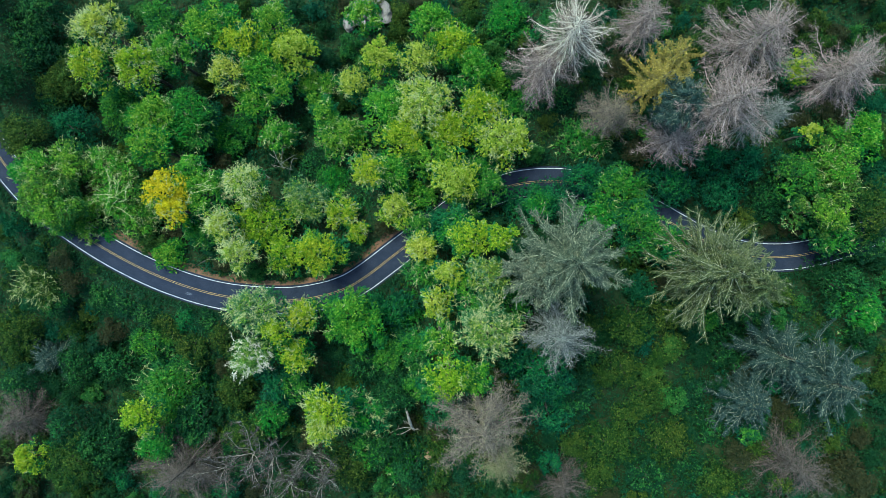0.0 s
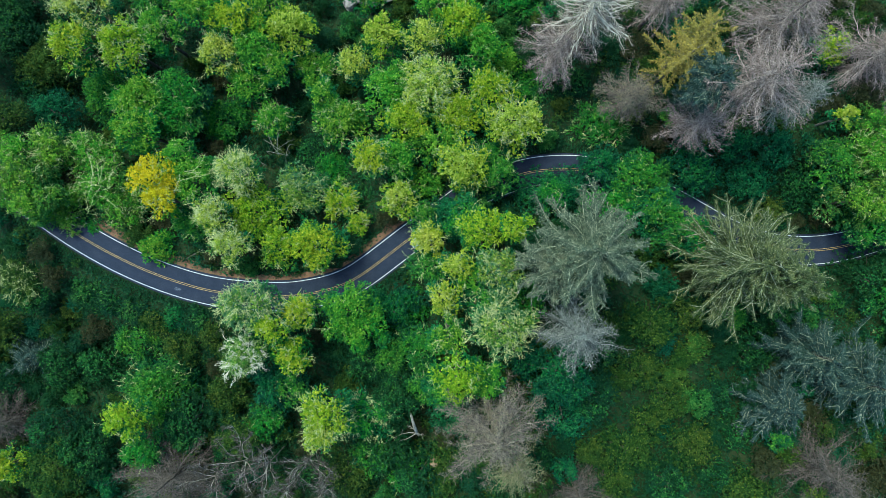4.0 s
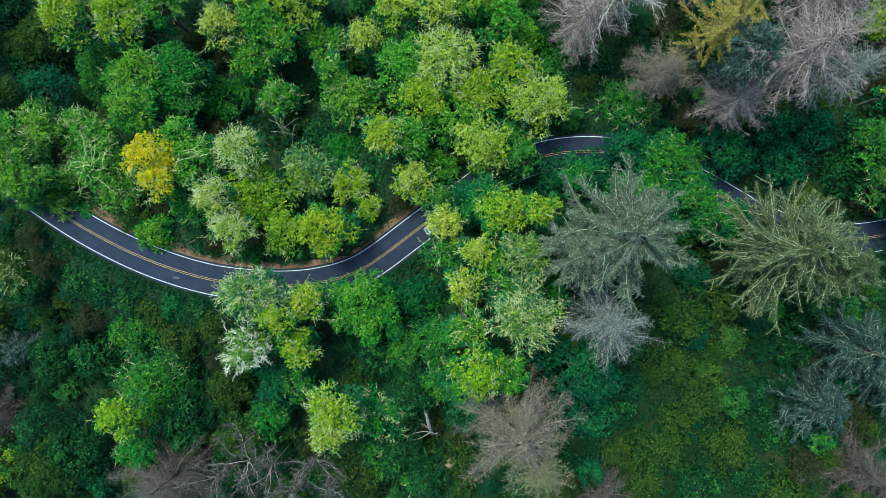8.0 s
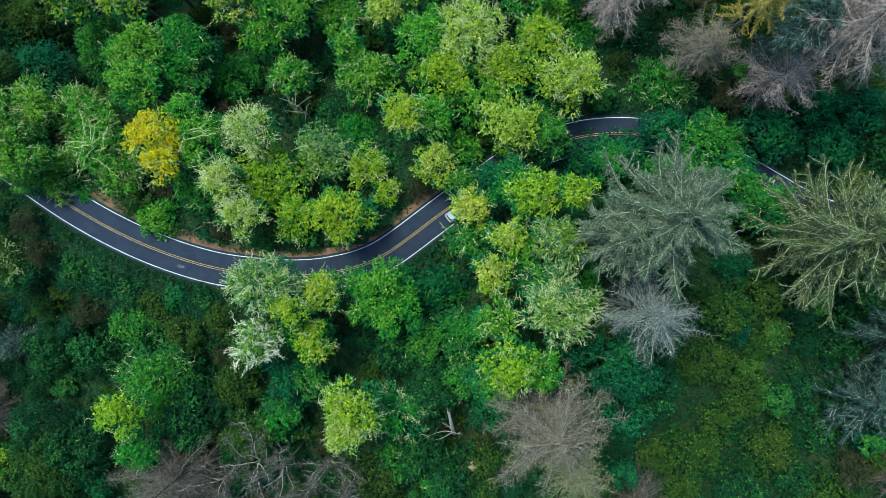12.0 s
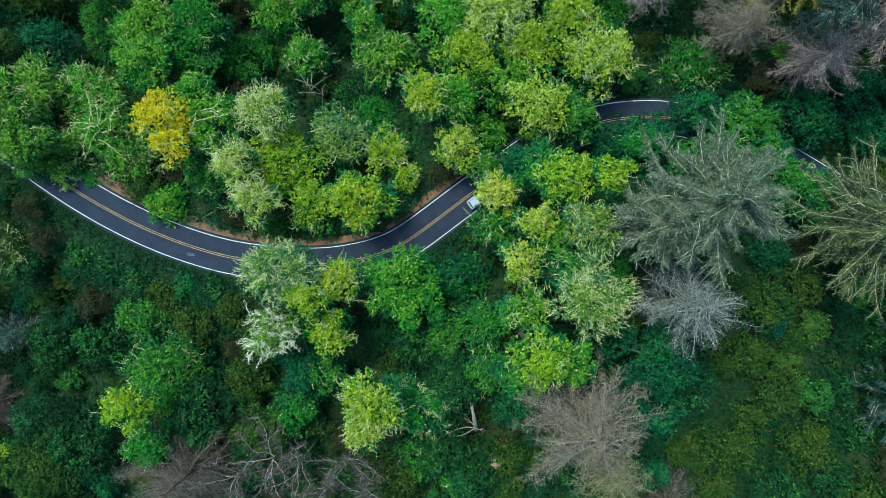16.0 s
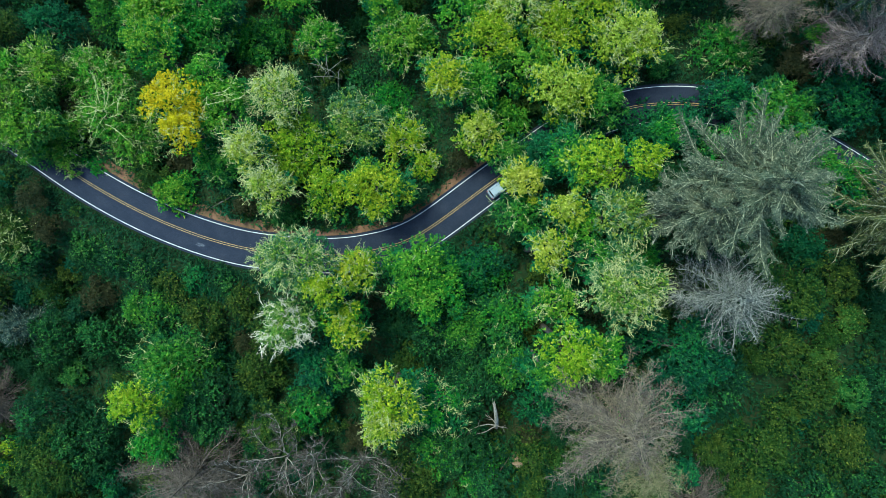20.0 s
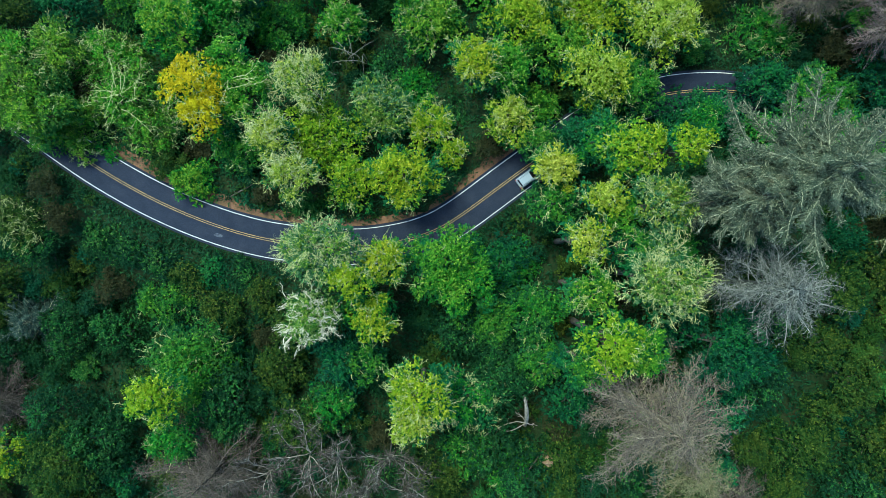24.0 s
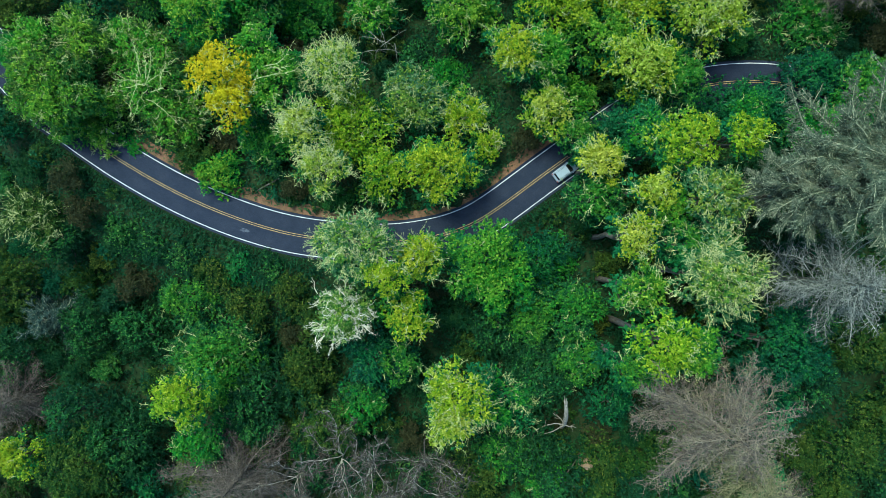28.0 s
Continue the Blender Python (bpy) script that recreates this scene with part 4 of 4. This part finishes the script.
alder(41.1, -38.4, 9.3, 5.1, "olive", .02)
spruce_dead(26.4, 43.8, 28.5, 9.6, "silver")
spruce(42.3, 33.0, 31.0, 7.6, "gold")
spruce(45.8, 37.6, 30.0, 6.4, "gold")
spruce_dead(54.7, 28.0, 37.0, 9.6, "rose")
spruce_dead(48.6, 23.2, 21.0, 7.6, "rose")
spruce(46.6, 28.6, 31.5, 5.8, "blue")
spruce_dead(65.5, 43.7, 27.0, 10.4, "rose")
spruce_dead(85.3, 37.3, 23.0, 10.7, "rose")
spruce_dead(42.4, 48.1, 23.0, 7.1, "rose")
spruce_dead(36.6, 29.0, 18.5, 6.8, "heath")
spruce_dead(65.4, 26.6, 28.0, 5.6, "slate")
spruce_dead(21.3, 38.5, 21.0, 7.2, "rose")
spruce(54.4, -4.4, 34.0, 12.8, "sage")
spruce(59.4, -7.0, 35.0, 6.6, "sage")
spruce(23.5, -2.2, 41.0, 10.5, "grey")
spruce(17.9, -5.0, 35.0, 6.4, "grey")
spruce_dead(22.0, -16.3, 35.0, 7.7, "slate")
spruce(70.6, -22.3, 24.0, 8.8, "blue")
spruce(81.9, -28.1, 23.0, 10.1, "blue")
spruce(66.0, -33.1, 19.0, 8.0, "blue")
spruce_dead(75.3, -46.9, 21.0, 10.8, "brown")
spruce_dead(7.6, -34.2, 37.0, 9.9, "heath")
spruce_dead(10.8, -39.9, 34.0, 5.4, "mossy")
spruce_dead(-58.3, -49.9, 15.0, 12.6, "brown")
bare_tree(-41.2, -44.8, 20.0, 5.3)
bare_tree(-36.4, -45.3, 21.0, 5.8)
bare_tree(-29.4, -44.9, 19.0, 4.9)
bare_tree(-26.3, -50.2, 18.0, 4.9)
bare_tree(-33.4, -51.6, 18.0, 4.4)
bare_tree(-48.3, -48.9, 16.0, 4.5)
alder(-4.8, 4.8, 6.1, 4.3, "teal", .05)
alder(-0.5, 5.2, 8.4, 5.5, "teal", .05)
alder(-5.8, 5.5, 8.1, 4.3, "mid", .1)
alder(14.8, -12.7, 13.5, 5.9, "mid", .05)
alder(-11.5, -34.4, 11.5, 6.0, "deep", .02)
spruce_dead(-100.6, -40.8, 5.0, 8.9, "brown")
spruce(-96.7, -27.0, -2.0, 8.6, "blue")
spruce_dead(26.4, -52.5, 13.0, 7.7, "brown")


# low trees that fill the slopes south of the road
rs = random.Random(37)
for x0, x1, y0, y1, count in ((8, 78, -57, -13, 30), (-106, -46, -60, -22, 14), (14, 52, 24, 52, 8)):
    left = count
    for _ in range(900):
        x, y, r = rs.uniform(x0, x1), rs.uniform(y0, y1), rs.uniform(2.8, 4.4)
        if not left or road_distance(x, y)[0] <= 6 + r:
            continue
        g = ground_at(x, y)
        if all(c[3] >= 13 + g or math.hypot(c[0] - x, c[1] - y) > 0.62 * c[2] + 0.75 * r for c in CROWNS):
            alder(round(x, 1), round(y, 1), g + rs.uniform(5.0, 7.5), r, rs.choice(("deep", "olive", "olive", "teal", "deep", "mid", "brown")), 0.0)
            left -= 1

# ---------------------------------------------------------------- understorey shrubs
SHRUB_WORDS = {"deep": "dark green understorey shrub on the forest floor", "mid": "mid-green understorey shrub on the forest floor", "teal": "bluish-green understorey shrub on the forest floor",
               "olive": "olive understorey shrub with fine leaves", "brown": "browning understorey shrub with fine leaves", "ochre": "yellowish olive understorey shrub with fine leaves"}


def shrub_template(i, tone):
    rng = np.random.default_rng(900 + i)
    sh = thing("shrub", (0, 0, -500), SHRUB_WORDS[tone], "shrub", "understorey shrubs")
    lobes = []
    for k in range(9):
        aa, d = k * 2.399 + rng.uniform(0, 0.6), 0.78 * math.sqrt(k) * rng.uniform(0.8, 1.1)
        lobes.append((d * math.cos(aa), d * math.sin(aa), rng.uniform(1.6, 3.2) - 0.35 * d, rng.uniform(0.75, 1.3)))
    piece("leaf_mass", mesh_of("leaf_mass", *merge([lobe_leaves(rng, np.array(c[:3]), c[3], 0.9, 480, 0.13)[:2] for c in lobes]), LEAF[tone]), sh, "", "stuff")
    for c in lobes[:5]:
        piece("stem", mesh_of("stem", *tubes([([(0, 0, -0.2), (c[0] * 0.4, c[1] * 0.4, c[2] * 0.5), c[:3]], (0.09, 0.06, 0.02))], 5), BARK, True), sh)
    return sh


shrubs = [shrub_template(i, t) for i, t in enumerate(("deep", "teal", "olive", "olive", "deep", "mid", "brown", "ochre", "deep", "brown"))]
rs = random.Random(11)
placed, used = [], set()
crowns = np.array(CROWNS)
for gap, cover in ((5.0, 0.85), (3.9, 0.85), (3.2, 0.75)):
    for _ in range(2500):
        if len(placed) >= 295:
            break
        x, y = rs.uniform(-110, 106), rs.uniform(-62, 62)
        s = rs.uniform(0.8, 1.45)
        if road_distance(x, y)[0] < 4.4 + 1.7 * s:
            continue
        if (np.hypot(crowns[:, 0] - x, crowns[:, 1] - y) < crowns[:, 2] * np.where(crowns[:, 3] > 13, 0.4, cover)).any():
            continue
        if placed and min(math.hypot(px - x, py - y) for px, py in placed) < gap:
            continue
        k = rs.randrange(10)
        m = pose(x, y, ground_at(x, y), 0, 0, rs.uniform(0, 360))
        ob = shrubs[k] if k not in used else copy_thing(shrubs[k], m)
        used.add(k)
        ob.matrix_world = m @ Matrix.Diagonal((s, s, s * rs.uniform(0.8, 1.3), 1))
        placed.append((x, y))

# ferns and seedlings over the forest floor
rng = np.random.default_rng(77)
fx, fy = rng.uniform(-126, 118, 150000), rng.uniform(-74, 74, 150000)
d = road_distance(fx, fy)
keep = d > 3.85 + rng.uniform(0, 0.9, len(d))
fx, fy = fx[keep], fy[keep]
fz = terrain(fx, fy) + rng.uniform(0.1, 1.1, len(fx))
k = len(fx)
tagged(new("undergrowth", mesh_of("undergrowth", *blades(np.stack([fx, fy, fz], 1), rng.normal(size=(k, 3)) * np.array([1, 1, 0.3]), unit(rng.normal(0, 0.45, (k, 3)) + np.array([0, 0, 1.0])), rng.uniform(0.2, 0.5, k), rng.uniform(0.08, 0.2, k)), LEAF["deep"])),
       "dark green ferns and seedlings on the forest floor", "undergrowth", kind="stuff")



# rough grass along the road's outer side and at the bends
rng = np.random.default_rng(88)
gi = rng.integers(0, len(LINE), 42000)
go = np.where(rng.random(42000) < 0.62, -1, 1) * (3.75 + 2.3 * rng.random(42000) ** 0.8)
bare = (go > 0) & (LINE[gi, 0] > -82) & (LINE[gi, 0] < -2) & (rng.random(42000) < np.clip(1.1 - 0.35 * (go - 3.75), 0.3, 0.92))
gi, go = gi[~bare], go[~bare]
gp = LINE[gi] + NORM[gi] * go[:, None] + rng.normal(0, 0.12, (len(gi), 2))
k = len(gi)
tagged(new("roadside_grass", mesh_of("roadside_grass", *blades(np.c_[gp, rng.uniform(0.05, 0.28, k)], rng.normal(size=(k, 3)) * np.array([1, 1, 0.5]) + np.array([0, 0, 0.5]), unit(rng.normal(0, 0.6, (k, 3)) + np.array([0, 0, 0.8])), rng.uniform(0.14, 0.36, k), rng.uniform(0.04, 0.11, k)), LEAF["deep"])),
       "dark rough grass along the road edge", "grass", kind="stuff")


def thicket(tone, label, count, seed):
    """Low bramble and salal clumps that close the gaps between the shrubs."""
    rng = np.random.default_rng(seed)
    chunks = []
    xs, ys = rng.uniform(-126, 116, count), rng.uniform(-72, 72, count)
    d = road_distance(xs, ys)
    zs = terrain(xs, ys)
    for x, y, z, dd in zip(xs, ys, zs, d):
        if dd < 4.5 or (np.hypot(crowns[:, 0] - x, crowns[:, 1] - y) < crowns[:, 2] * np.where(crowns[:, 3] > 13, 0.3, 0.75)).any():
            continue
        r = min(rng.uniform(0.7, 1.9), (dd - 3.9) * 0.8)
        chunks.append(lobe_leaves(rng, np.array([x, y, z + 0.6 * r]), r, 0.8, int(80 * r * r), 0.2, 8)[:2])
    tagged(new("thicket", mesh_of("thicket", *merge(chunks), LEAF[tone])), label, "undergrowth", kind="stuff")


thicket("deep", "dark green bramble thicket over the forest floor", 2200, 61)
thicket("olive", "olive bramble thicket over the forest floor", 1500, 62)
thicket("teal", "bluish-green fern thicket over the forest floor", 500, 63)

# ---------------------------------------------------------------- fallen and broken wood, stones
def broken_snag(x, y, z):
    """A broken, bleached trunk leaning out of the brush, with forked bare limbs."""
    rng = np.random.default_rng(41)
    sn = thing("broken_snag", (x, y, z), "broken bleached tree trunk with forked bare limbs", "dead tree")
    body = [(0.9, -3.4, -3.4), (0.65, -2.0, -0.2), (0.3, -0.1, 2.6), (0.05, 1.3, 3.9), (-0.2, 2.6, 4.6)]
    piece("trunk", mesh_of("trunk", *tubes([(body, (0.34, 0.33, 0.36, 0.31, 0.2))], 9), SNAG_WOOD, True), sn)
    for k in range(5):
        aa = k * 1.25
        piece("splinter", mesh_of("splinter", *tubes([([(-0.2 + 0.15 * math.cos(aa), 2.45, 4.6 + 0.15 * math.sin(aa)), (-0.35 + 0.3 * math.cos(aa), 3.1 + 0.4 * (k % 3), 5.0 + 0.2 * math.sin(aa))], (0.11, 0.02))], 4), SNAG_WOOD), sn)
    for way, ln in (((-1, 0.1, 0.05), 8.2), ((-0.9, -0.4, 0.1), 4.6), ((0.8, -0.35, 0.15), 1.4), ((-0.7, 0.5, 0.2), 3.0)):
        pts = twig_path(rng, (0.62, -1.9, 0.4), unit(np.array(way)), ln, 0.22, 6)
        limb = piece("limb", mesh_of("limb", *tubes([(pts, np.linspace(0.10, 0.03, 6))], 6), SNAG_WOOD, True), sn)
        for q in pts[2:]:
            e = twig_path(rng, q, unit(np.array(way) + rng.normal(0, 0.7, 3)), rng.uniform(0.5, 1.2), 0.3, 4)
            piece("twig", mesh_of("twig", *tubes([(e, (0.05, 0.04, 0.03, 0.015))], 4), SNAG_WOOD), limb)
    return sn


def leaning_pole(x, y, way, length, seed):
    """A thin bare young stem that leans far over the clearing, with a few side twigs."""
    rng = np.random.default_rng(seed)
    g = ground_at(x, y)
    pole = thing("leaning_sapling", (x, y, g), "thin pale bare sapling leaning over the clearing", "sapling", "leaning bare saplings")
    end = np.array([way[0] * length, way[1] * length, 6.5 - g])
    s = np.linspace(0, 1, 7)
    pts = s[:, None] * end * np.array([1, 1, 0]) + np.array([0, 0, 1.0]) * (end[2] * s ** 0.4 - 0.2)[:, None] + np.cumsum(rng.normal(0, 0.06, (7, 3)), 0) * s[:, None]
    stem = piece("stem", mesh_of("stem", *tubes([(pts, np.linspace(0.07, 0.03, 7))], 6), BARK_PALE, True), pole)
    for q in pts[2:]:
        e = twig_path(rng, q, unit(np.array([way[0], way[1], 0.3]) + rng.normal(0, 0.5, 3)), rng.uniform(0.6, 1.6), 0.25, 4)
        piece("twig", mesh_of("twig", *tubes([(e, (0.03, 0.025, 0.02, 0.012))], 4), BARK_PALE), stem)
    return pole


def boulder(name, x, y, z, size, material, label, category, seed):
    rng = np.random.default_rng(seed)
    bm = bmesh.new()
    bmesh.ops.create_icosphere(bm, subdivisions=3, radius=1.0)
    off = rng.uniform(-9, 9, 3)
    for v in bm.verts:
        f = 1 + 0.35 * noise.noise(v.co * 1.3 + Vector(off)) + 0.12 * noise.noise(v.co * 4.1 + Vector(off))
        v.co = Vector((v.co.x * size[0] * f, v.co.y * size[1] * f, v.co.z * size[2] * f))
    me = bpy.data.meshes.new(name)
    bm.to_mesh(me)
    bm.free()
    me.materials.append(material)
    ob = new(name, me)
    ob.matrix_world = pose(x, y, z, 0, 0, float(rng.uniform(0, 360)))
    return tagged(ob, label, category)


for k, (px, py, way, ln) in enumerate(((-43.0, 23.6, (0.86, -0.5), 8.6), (-42.4, 20.6, (0.95, -0.3), 8.0), (-41.4, 25.0, (0.6, -0.8), 7.4), (-38.6, 25.4, (0.35, -0.9), 7.0), (-44.2, 19.6, (0.8, -0.6), 6.2), (-35.8, 22.6, (0.2, -0.95), 5.6), (-39.8, 20.2, (0.98, 0.1), 6.4))):
    leaning_pole(px, py, way, ln, 300 + k)
broken_snag(-7.6, -38.6, 6.0)
boulder("rotten_stump", -3.2, -46.8, ground_at(-3.2, -46.8) + 3.0, (1.1, 0.9, 3.2), STUMP, "brown rotten tree stump among low shrubs", "stump", 3)
for bx, by, bs, sd in ((-19.5, 58.6, 2.6, 5), (-15.6, 59.4, 2.2, 6), (-23.4, 56.6, 1.6, 7), (-17.6, 61.5, 2.6, 8)):
    boulder("boulder", bx, by, ground_at(bx, by) + 0.9 * bs, (bs * 1.5, bs * 1.1, bs * 0.8), ROCK, "pale grey boulder in a forest clearing", "boulder", sd)

log = thing("fallen_log", (-56.2, -2.9, 0.3), "thin weathered fallen log beside the road", "log")
piece("stem", mesh_of("stem", *tubes([([(-2.0, -1.0, 0.05), (-0.6, -0.25, 0.25), (0.8, 0.5, 0.3), (2.1, 1.2, 0.7)], (0.09, 0.13, 0.12, 0.07))], 8), BARK, True), log)
for e in (((0.3, 0.2, 0.3), (0.7, -0.5, 0.6)), ((-0.9, -0.4, 0.2), (-1.4, 0.3, 0.5))):
    piece("broken_branch", mesh_of("broken_branch", *tubes([(e, (0.05, 0.02))], 5), BARK), log)


# ---------------------------------------------------------------- the car
def plain(name, colour, rough, metal=0.0, coat=0.0):
    m, nt, b = nodes(name)
    v = ramp(nt, noise_of(nt, 6.0, 3.0), ((0.3, tuple(c * 0.92 for c in colour)), (0.7, tuple(min(1, c * 1.05) for c in colour))))
    nt.links.new(v, b.inputs["Base Color"])
    b.inputs["Roughness"].default_value, b.inputs["Metallic"].default_value, b.inputs["Coat Weight"].default_value = rough, metal, coat
    return m


PAINT, GLASS, RUBBER = plain("silver_blue_paint", (0.24, 0.31, 0.36), 0.35, 0.2, 0.3), plain("dark_tinted_glass", (0.012, 0.014, 0.018), 0.06, 0.0, 0.6), plain("black_rubber", (0.02, 0.02, 0.02), 0.8)
RIM, LAMP, RED = plain("alloy_rim", (0.5, 0.5, 0.52), 0.3, 0.9), plain("clear_headlight", (0.75, 0.78, 0.8), 0.1, 0.1, 0.5), plain("red_tail_lamp", (0.35, 0.01, 0.01), 0.2, 0.0, 0.5)


def hull(sections, bevel=0.05):
    """A closed shell lofted through cross-sections: each (x, half width, z low, z high)."""
    bm = bmesh.new()
    rings = [[bm.verts.new((x, sy * w, z)) for sy, z in ((-1, lo), (1, lo), (1, hi), (-1, hi))] for x, w, lo, hi in sections]
    for r0, r1 in zip(rings, rings[1:]):
        for k in range(4):
            bm.faces.new((r0[k], r0[(k + 1) % 4], r1[(k + 1) % 4], r1[k]))
    bm.faces.new(rings[0][::-1])
    bm.faces.new(rings[-1])
    bmesh.ops.recalc_face_normals(bm, faces=bm.faces)
    bmesh.ops.bevel(bm, geom=list(bm.edges), offset=bevel, segments=2, affect="EDGES", clamp_overlap=True)
    return bm


def slab(points, depth):
    """A thin plate: a polygon in space given thickness along its normal."""
    bm = bmesh.new()
    f = bm.faces.new([bm.verts.new(p) for p in points])
    bm.normal_update()
    g = bmesh.ops.extrude_face_region(bm, geom=[f])
    bmesh.ops.translate(bm, verts=[e for e in g["geom"] if isinstance(e, bmesh.types.BMVert)], vec=f.normal * depth)
    bmesh.ops.recalc_face_normals(bm, faces=bm.faces)
    return bm


def car(x, y, z, turn):
    c = thing("car", (x, y, z), "silver-blue estate car driving on the asphalt road", "car", turn=turn)
    part("body", hull([(-2.42, 0.80, 0.45, 0.95), (-2.3, 0.93, 0.32, 1.05), (-1.2, 0.96, 0.28, 1.08), (0.9, 0.96, 0.28, 1.06), (1.7, 0.94, 0.30, 0.98), (2.25, 0.88, 0.34, 0.88), (2.42, 0.76, 0.42, 0.74)], 0.07), PAINT, c)
    part("cabin", hull([(-2.2, 0.82, 1.02, 1.25), (-1.95, 0.78, 1.02, 1.64), (0.1, 0.78, 1.02, 1.66), (0.95, 0.84, 1.02, 1.1)], 0.05), PAINT, c)
    part("roof", hull([(-1.98, 0.66, 1.655, 1.685), (-1.0, 0.68, 1.67, 1.71), (0.05, 0.66, 1.66, 1.69)], 0.012), PAINT, c)
    part("windscreen", slab([(0.90, -0.74, 1.14), (0.90, 0.74, 1.14), (0.16, 0.66, 1.645), (0.16, -0.66, 1.645)], 0.03), GLASS, c, "dark windscreen")
    part("rear_window", slab([(-2.19, 0.70, 1.28), (-2.19, -0.70, 1.28), (-1.99, -0.64, 1.60), (-1.99, 0.64, 1.60)], 0.03), GLASS, c, "dark rear window")
    for sg in (-1, 1):
        for x0, x1 in ((-1.9, -1.1), (-1.05, -0.3), (-0.25, 0.55)):
            part("side_window", slab([(x0, sg * 0.80, 1.15), (x1, sg * 0.80, 1.15), (min(x1, 0.15), sg * 0.785, 1.55), (x0 + 0.03, sg * 0.785, 1.55)][::sg], 0.02), GLASS, c, "dark side window")
        part("mirror", hull([(0.55, 0.06, 1.05, 1.18), (0.72, 0.05, 1.06, 1.16)], 0.02), PAINT, c).matrix_basis = pose(0, sg * 1.03, 0)
        part("roof_rail", hull([(-1.8, 0.02, 1.70, 1.74), (-0.1, 0.02, 1.70, 1.74)], 0.008), RUBBER, c, "black roof rail").matrix_basis = pose(0, sg * 0.6, 0)
        part("headlight", hull([(2.12, 0.14, 0.68, 0.84), (2.40, 0.10, 0.66, 0.78)], 0.03), LAMP, c, "clear headlight").matrix_basis = pose(0, sg * 0.66, 0)
        part("tail_lamp", hull([(-2.44, 0.09, 0.75, 1.05), (-2.3, 0.09, 0.75, 1.05)], 0.02), RED, c, "red tail lamp").matrix_basis = pose(0, sg * 0.76, 0)
        for wx in (-1.45, 1.45):
            bm = bmesh.new()
            bmesh.ops.create_cone(bm, cap_ends=True, segments=24, radius1=0.33, radius2=0.33, depth=0.22, matrix=pose(0, 0, 0, 90, 0, 0))
            bmesh.ops.bevel(bm, geom=[e for e in bm.edges if len(e.link_faces) == 2 and e.calc_face_angle(0) > 1], offset=0.03, segments=2, affect="EDGES")
            wheel = part("wheel", bm, RUBBER, c, "black tyre")
            wheel.matrix_basis = pose(wx, sg * 0.86, 0.33)
            bm = bmesh.new()
            bmesh.ops.create_cone(bm, cap_ends=True, segments=20, radius1=0.21, radius2=0.19, depth=0.24, matrix=pose(0, 0, 0, 90, 0, 0))
            part("rim", bm, RIM, wheel, "alloy rim")
    return c


_k = at_x(-7.2)
_p = LINE[_k] - NORM[_k] * 1.6
car(float(_p[0]), float(_p[1]), 0.045, math.degrees(math.atan2(TAN[_k][1], TAN[_k][0])))

# ---------------------------------------------------------------- the forest goes on round the place
def far_woods(tone, count, seed):
    """Woods past the last single trees: joined crowns and trunks."""
    rng = np.random.default_rng(seed)
    chunks, trunks = [], []
    while len(trunks) < count:
        rad = 70 + 260 * rng.random() ** 1.4
        aa = rng.uniform(0, 2 * math.pi)
        x, y = 1.35 * rad * math.cos(aa), rad * math.sin(aa)
        if (abs(x) < 124 and abs(y) < 74) or road_distance(x, y)[0] < 9:
            continue
        z, r, h = ground_at(x, y), rng.uniform(4, 7), rng.uniform(11, 19)
        for k in range(7):
            b = k * 2.4 + rng.uniform(0, 1)
            d = 0.5 * r * (k > 0)
            lr = r * rng.uniform(0.35, 0.55)
            chunks.append(lobe_leaves(rng, np.array([x + d * math.cos(b), y + d * math.sin(b), z + h - lr - 0.5 * d - (k > 4) * 0.7 * r]), lr, 0.9, 72, 0.5)[:2])
        trunks.append(([(x, y, z - 0.3), (x, y, z + h * 0.7)], (0.28, 0.12)))
    v, f = merge(chunks)
    woods = tagged(new("far_woods", mesh_of("far_woods", v, f, LEAF[tone])), "mixed green woods stretching beyond the road", "woods", kind="stuff")
    piece("trunks", mesh_of("trunks", *tubes(trunks, 5), BARK, True), woods, "", "stuff")


far_woods("mid", 210, 71)
far_woods("deep", 210, 72)
far_woods("moss", 120, 73)
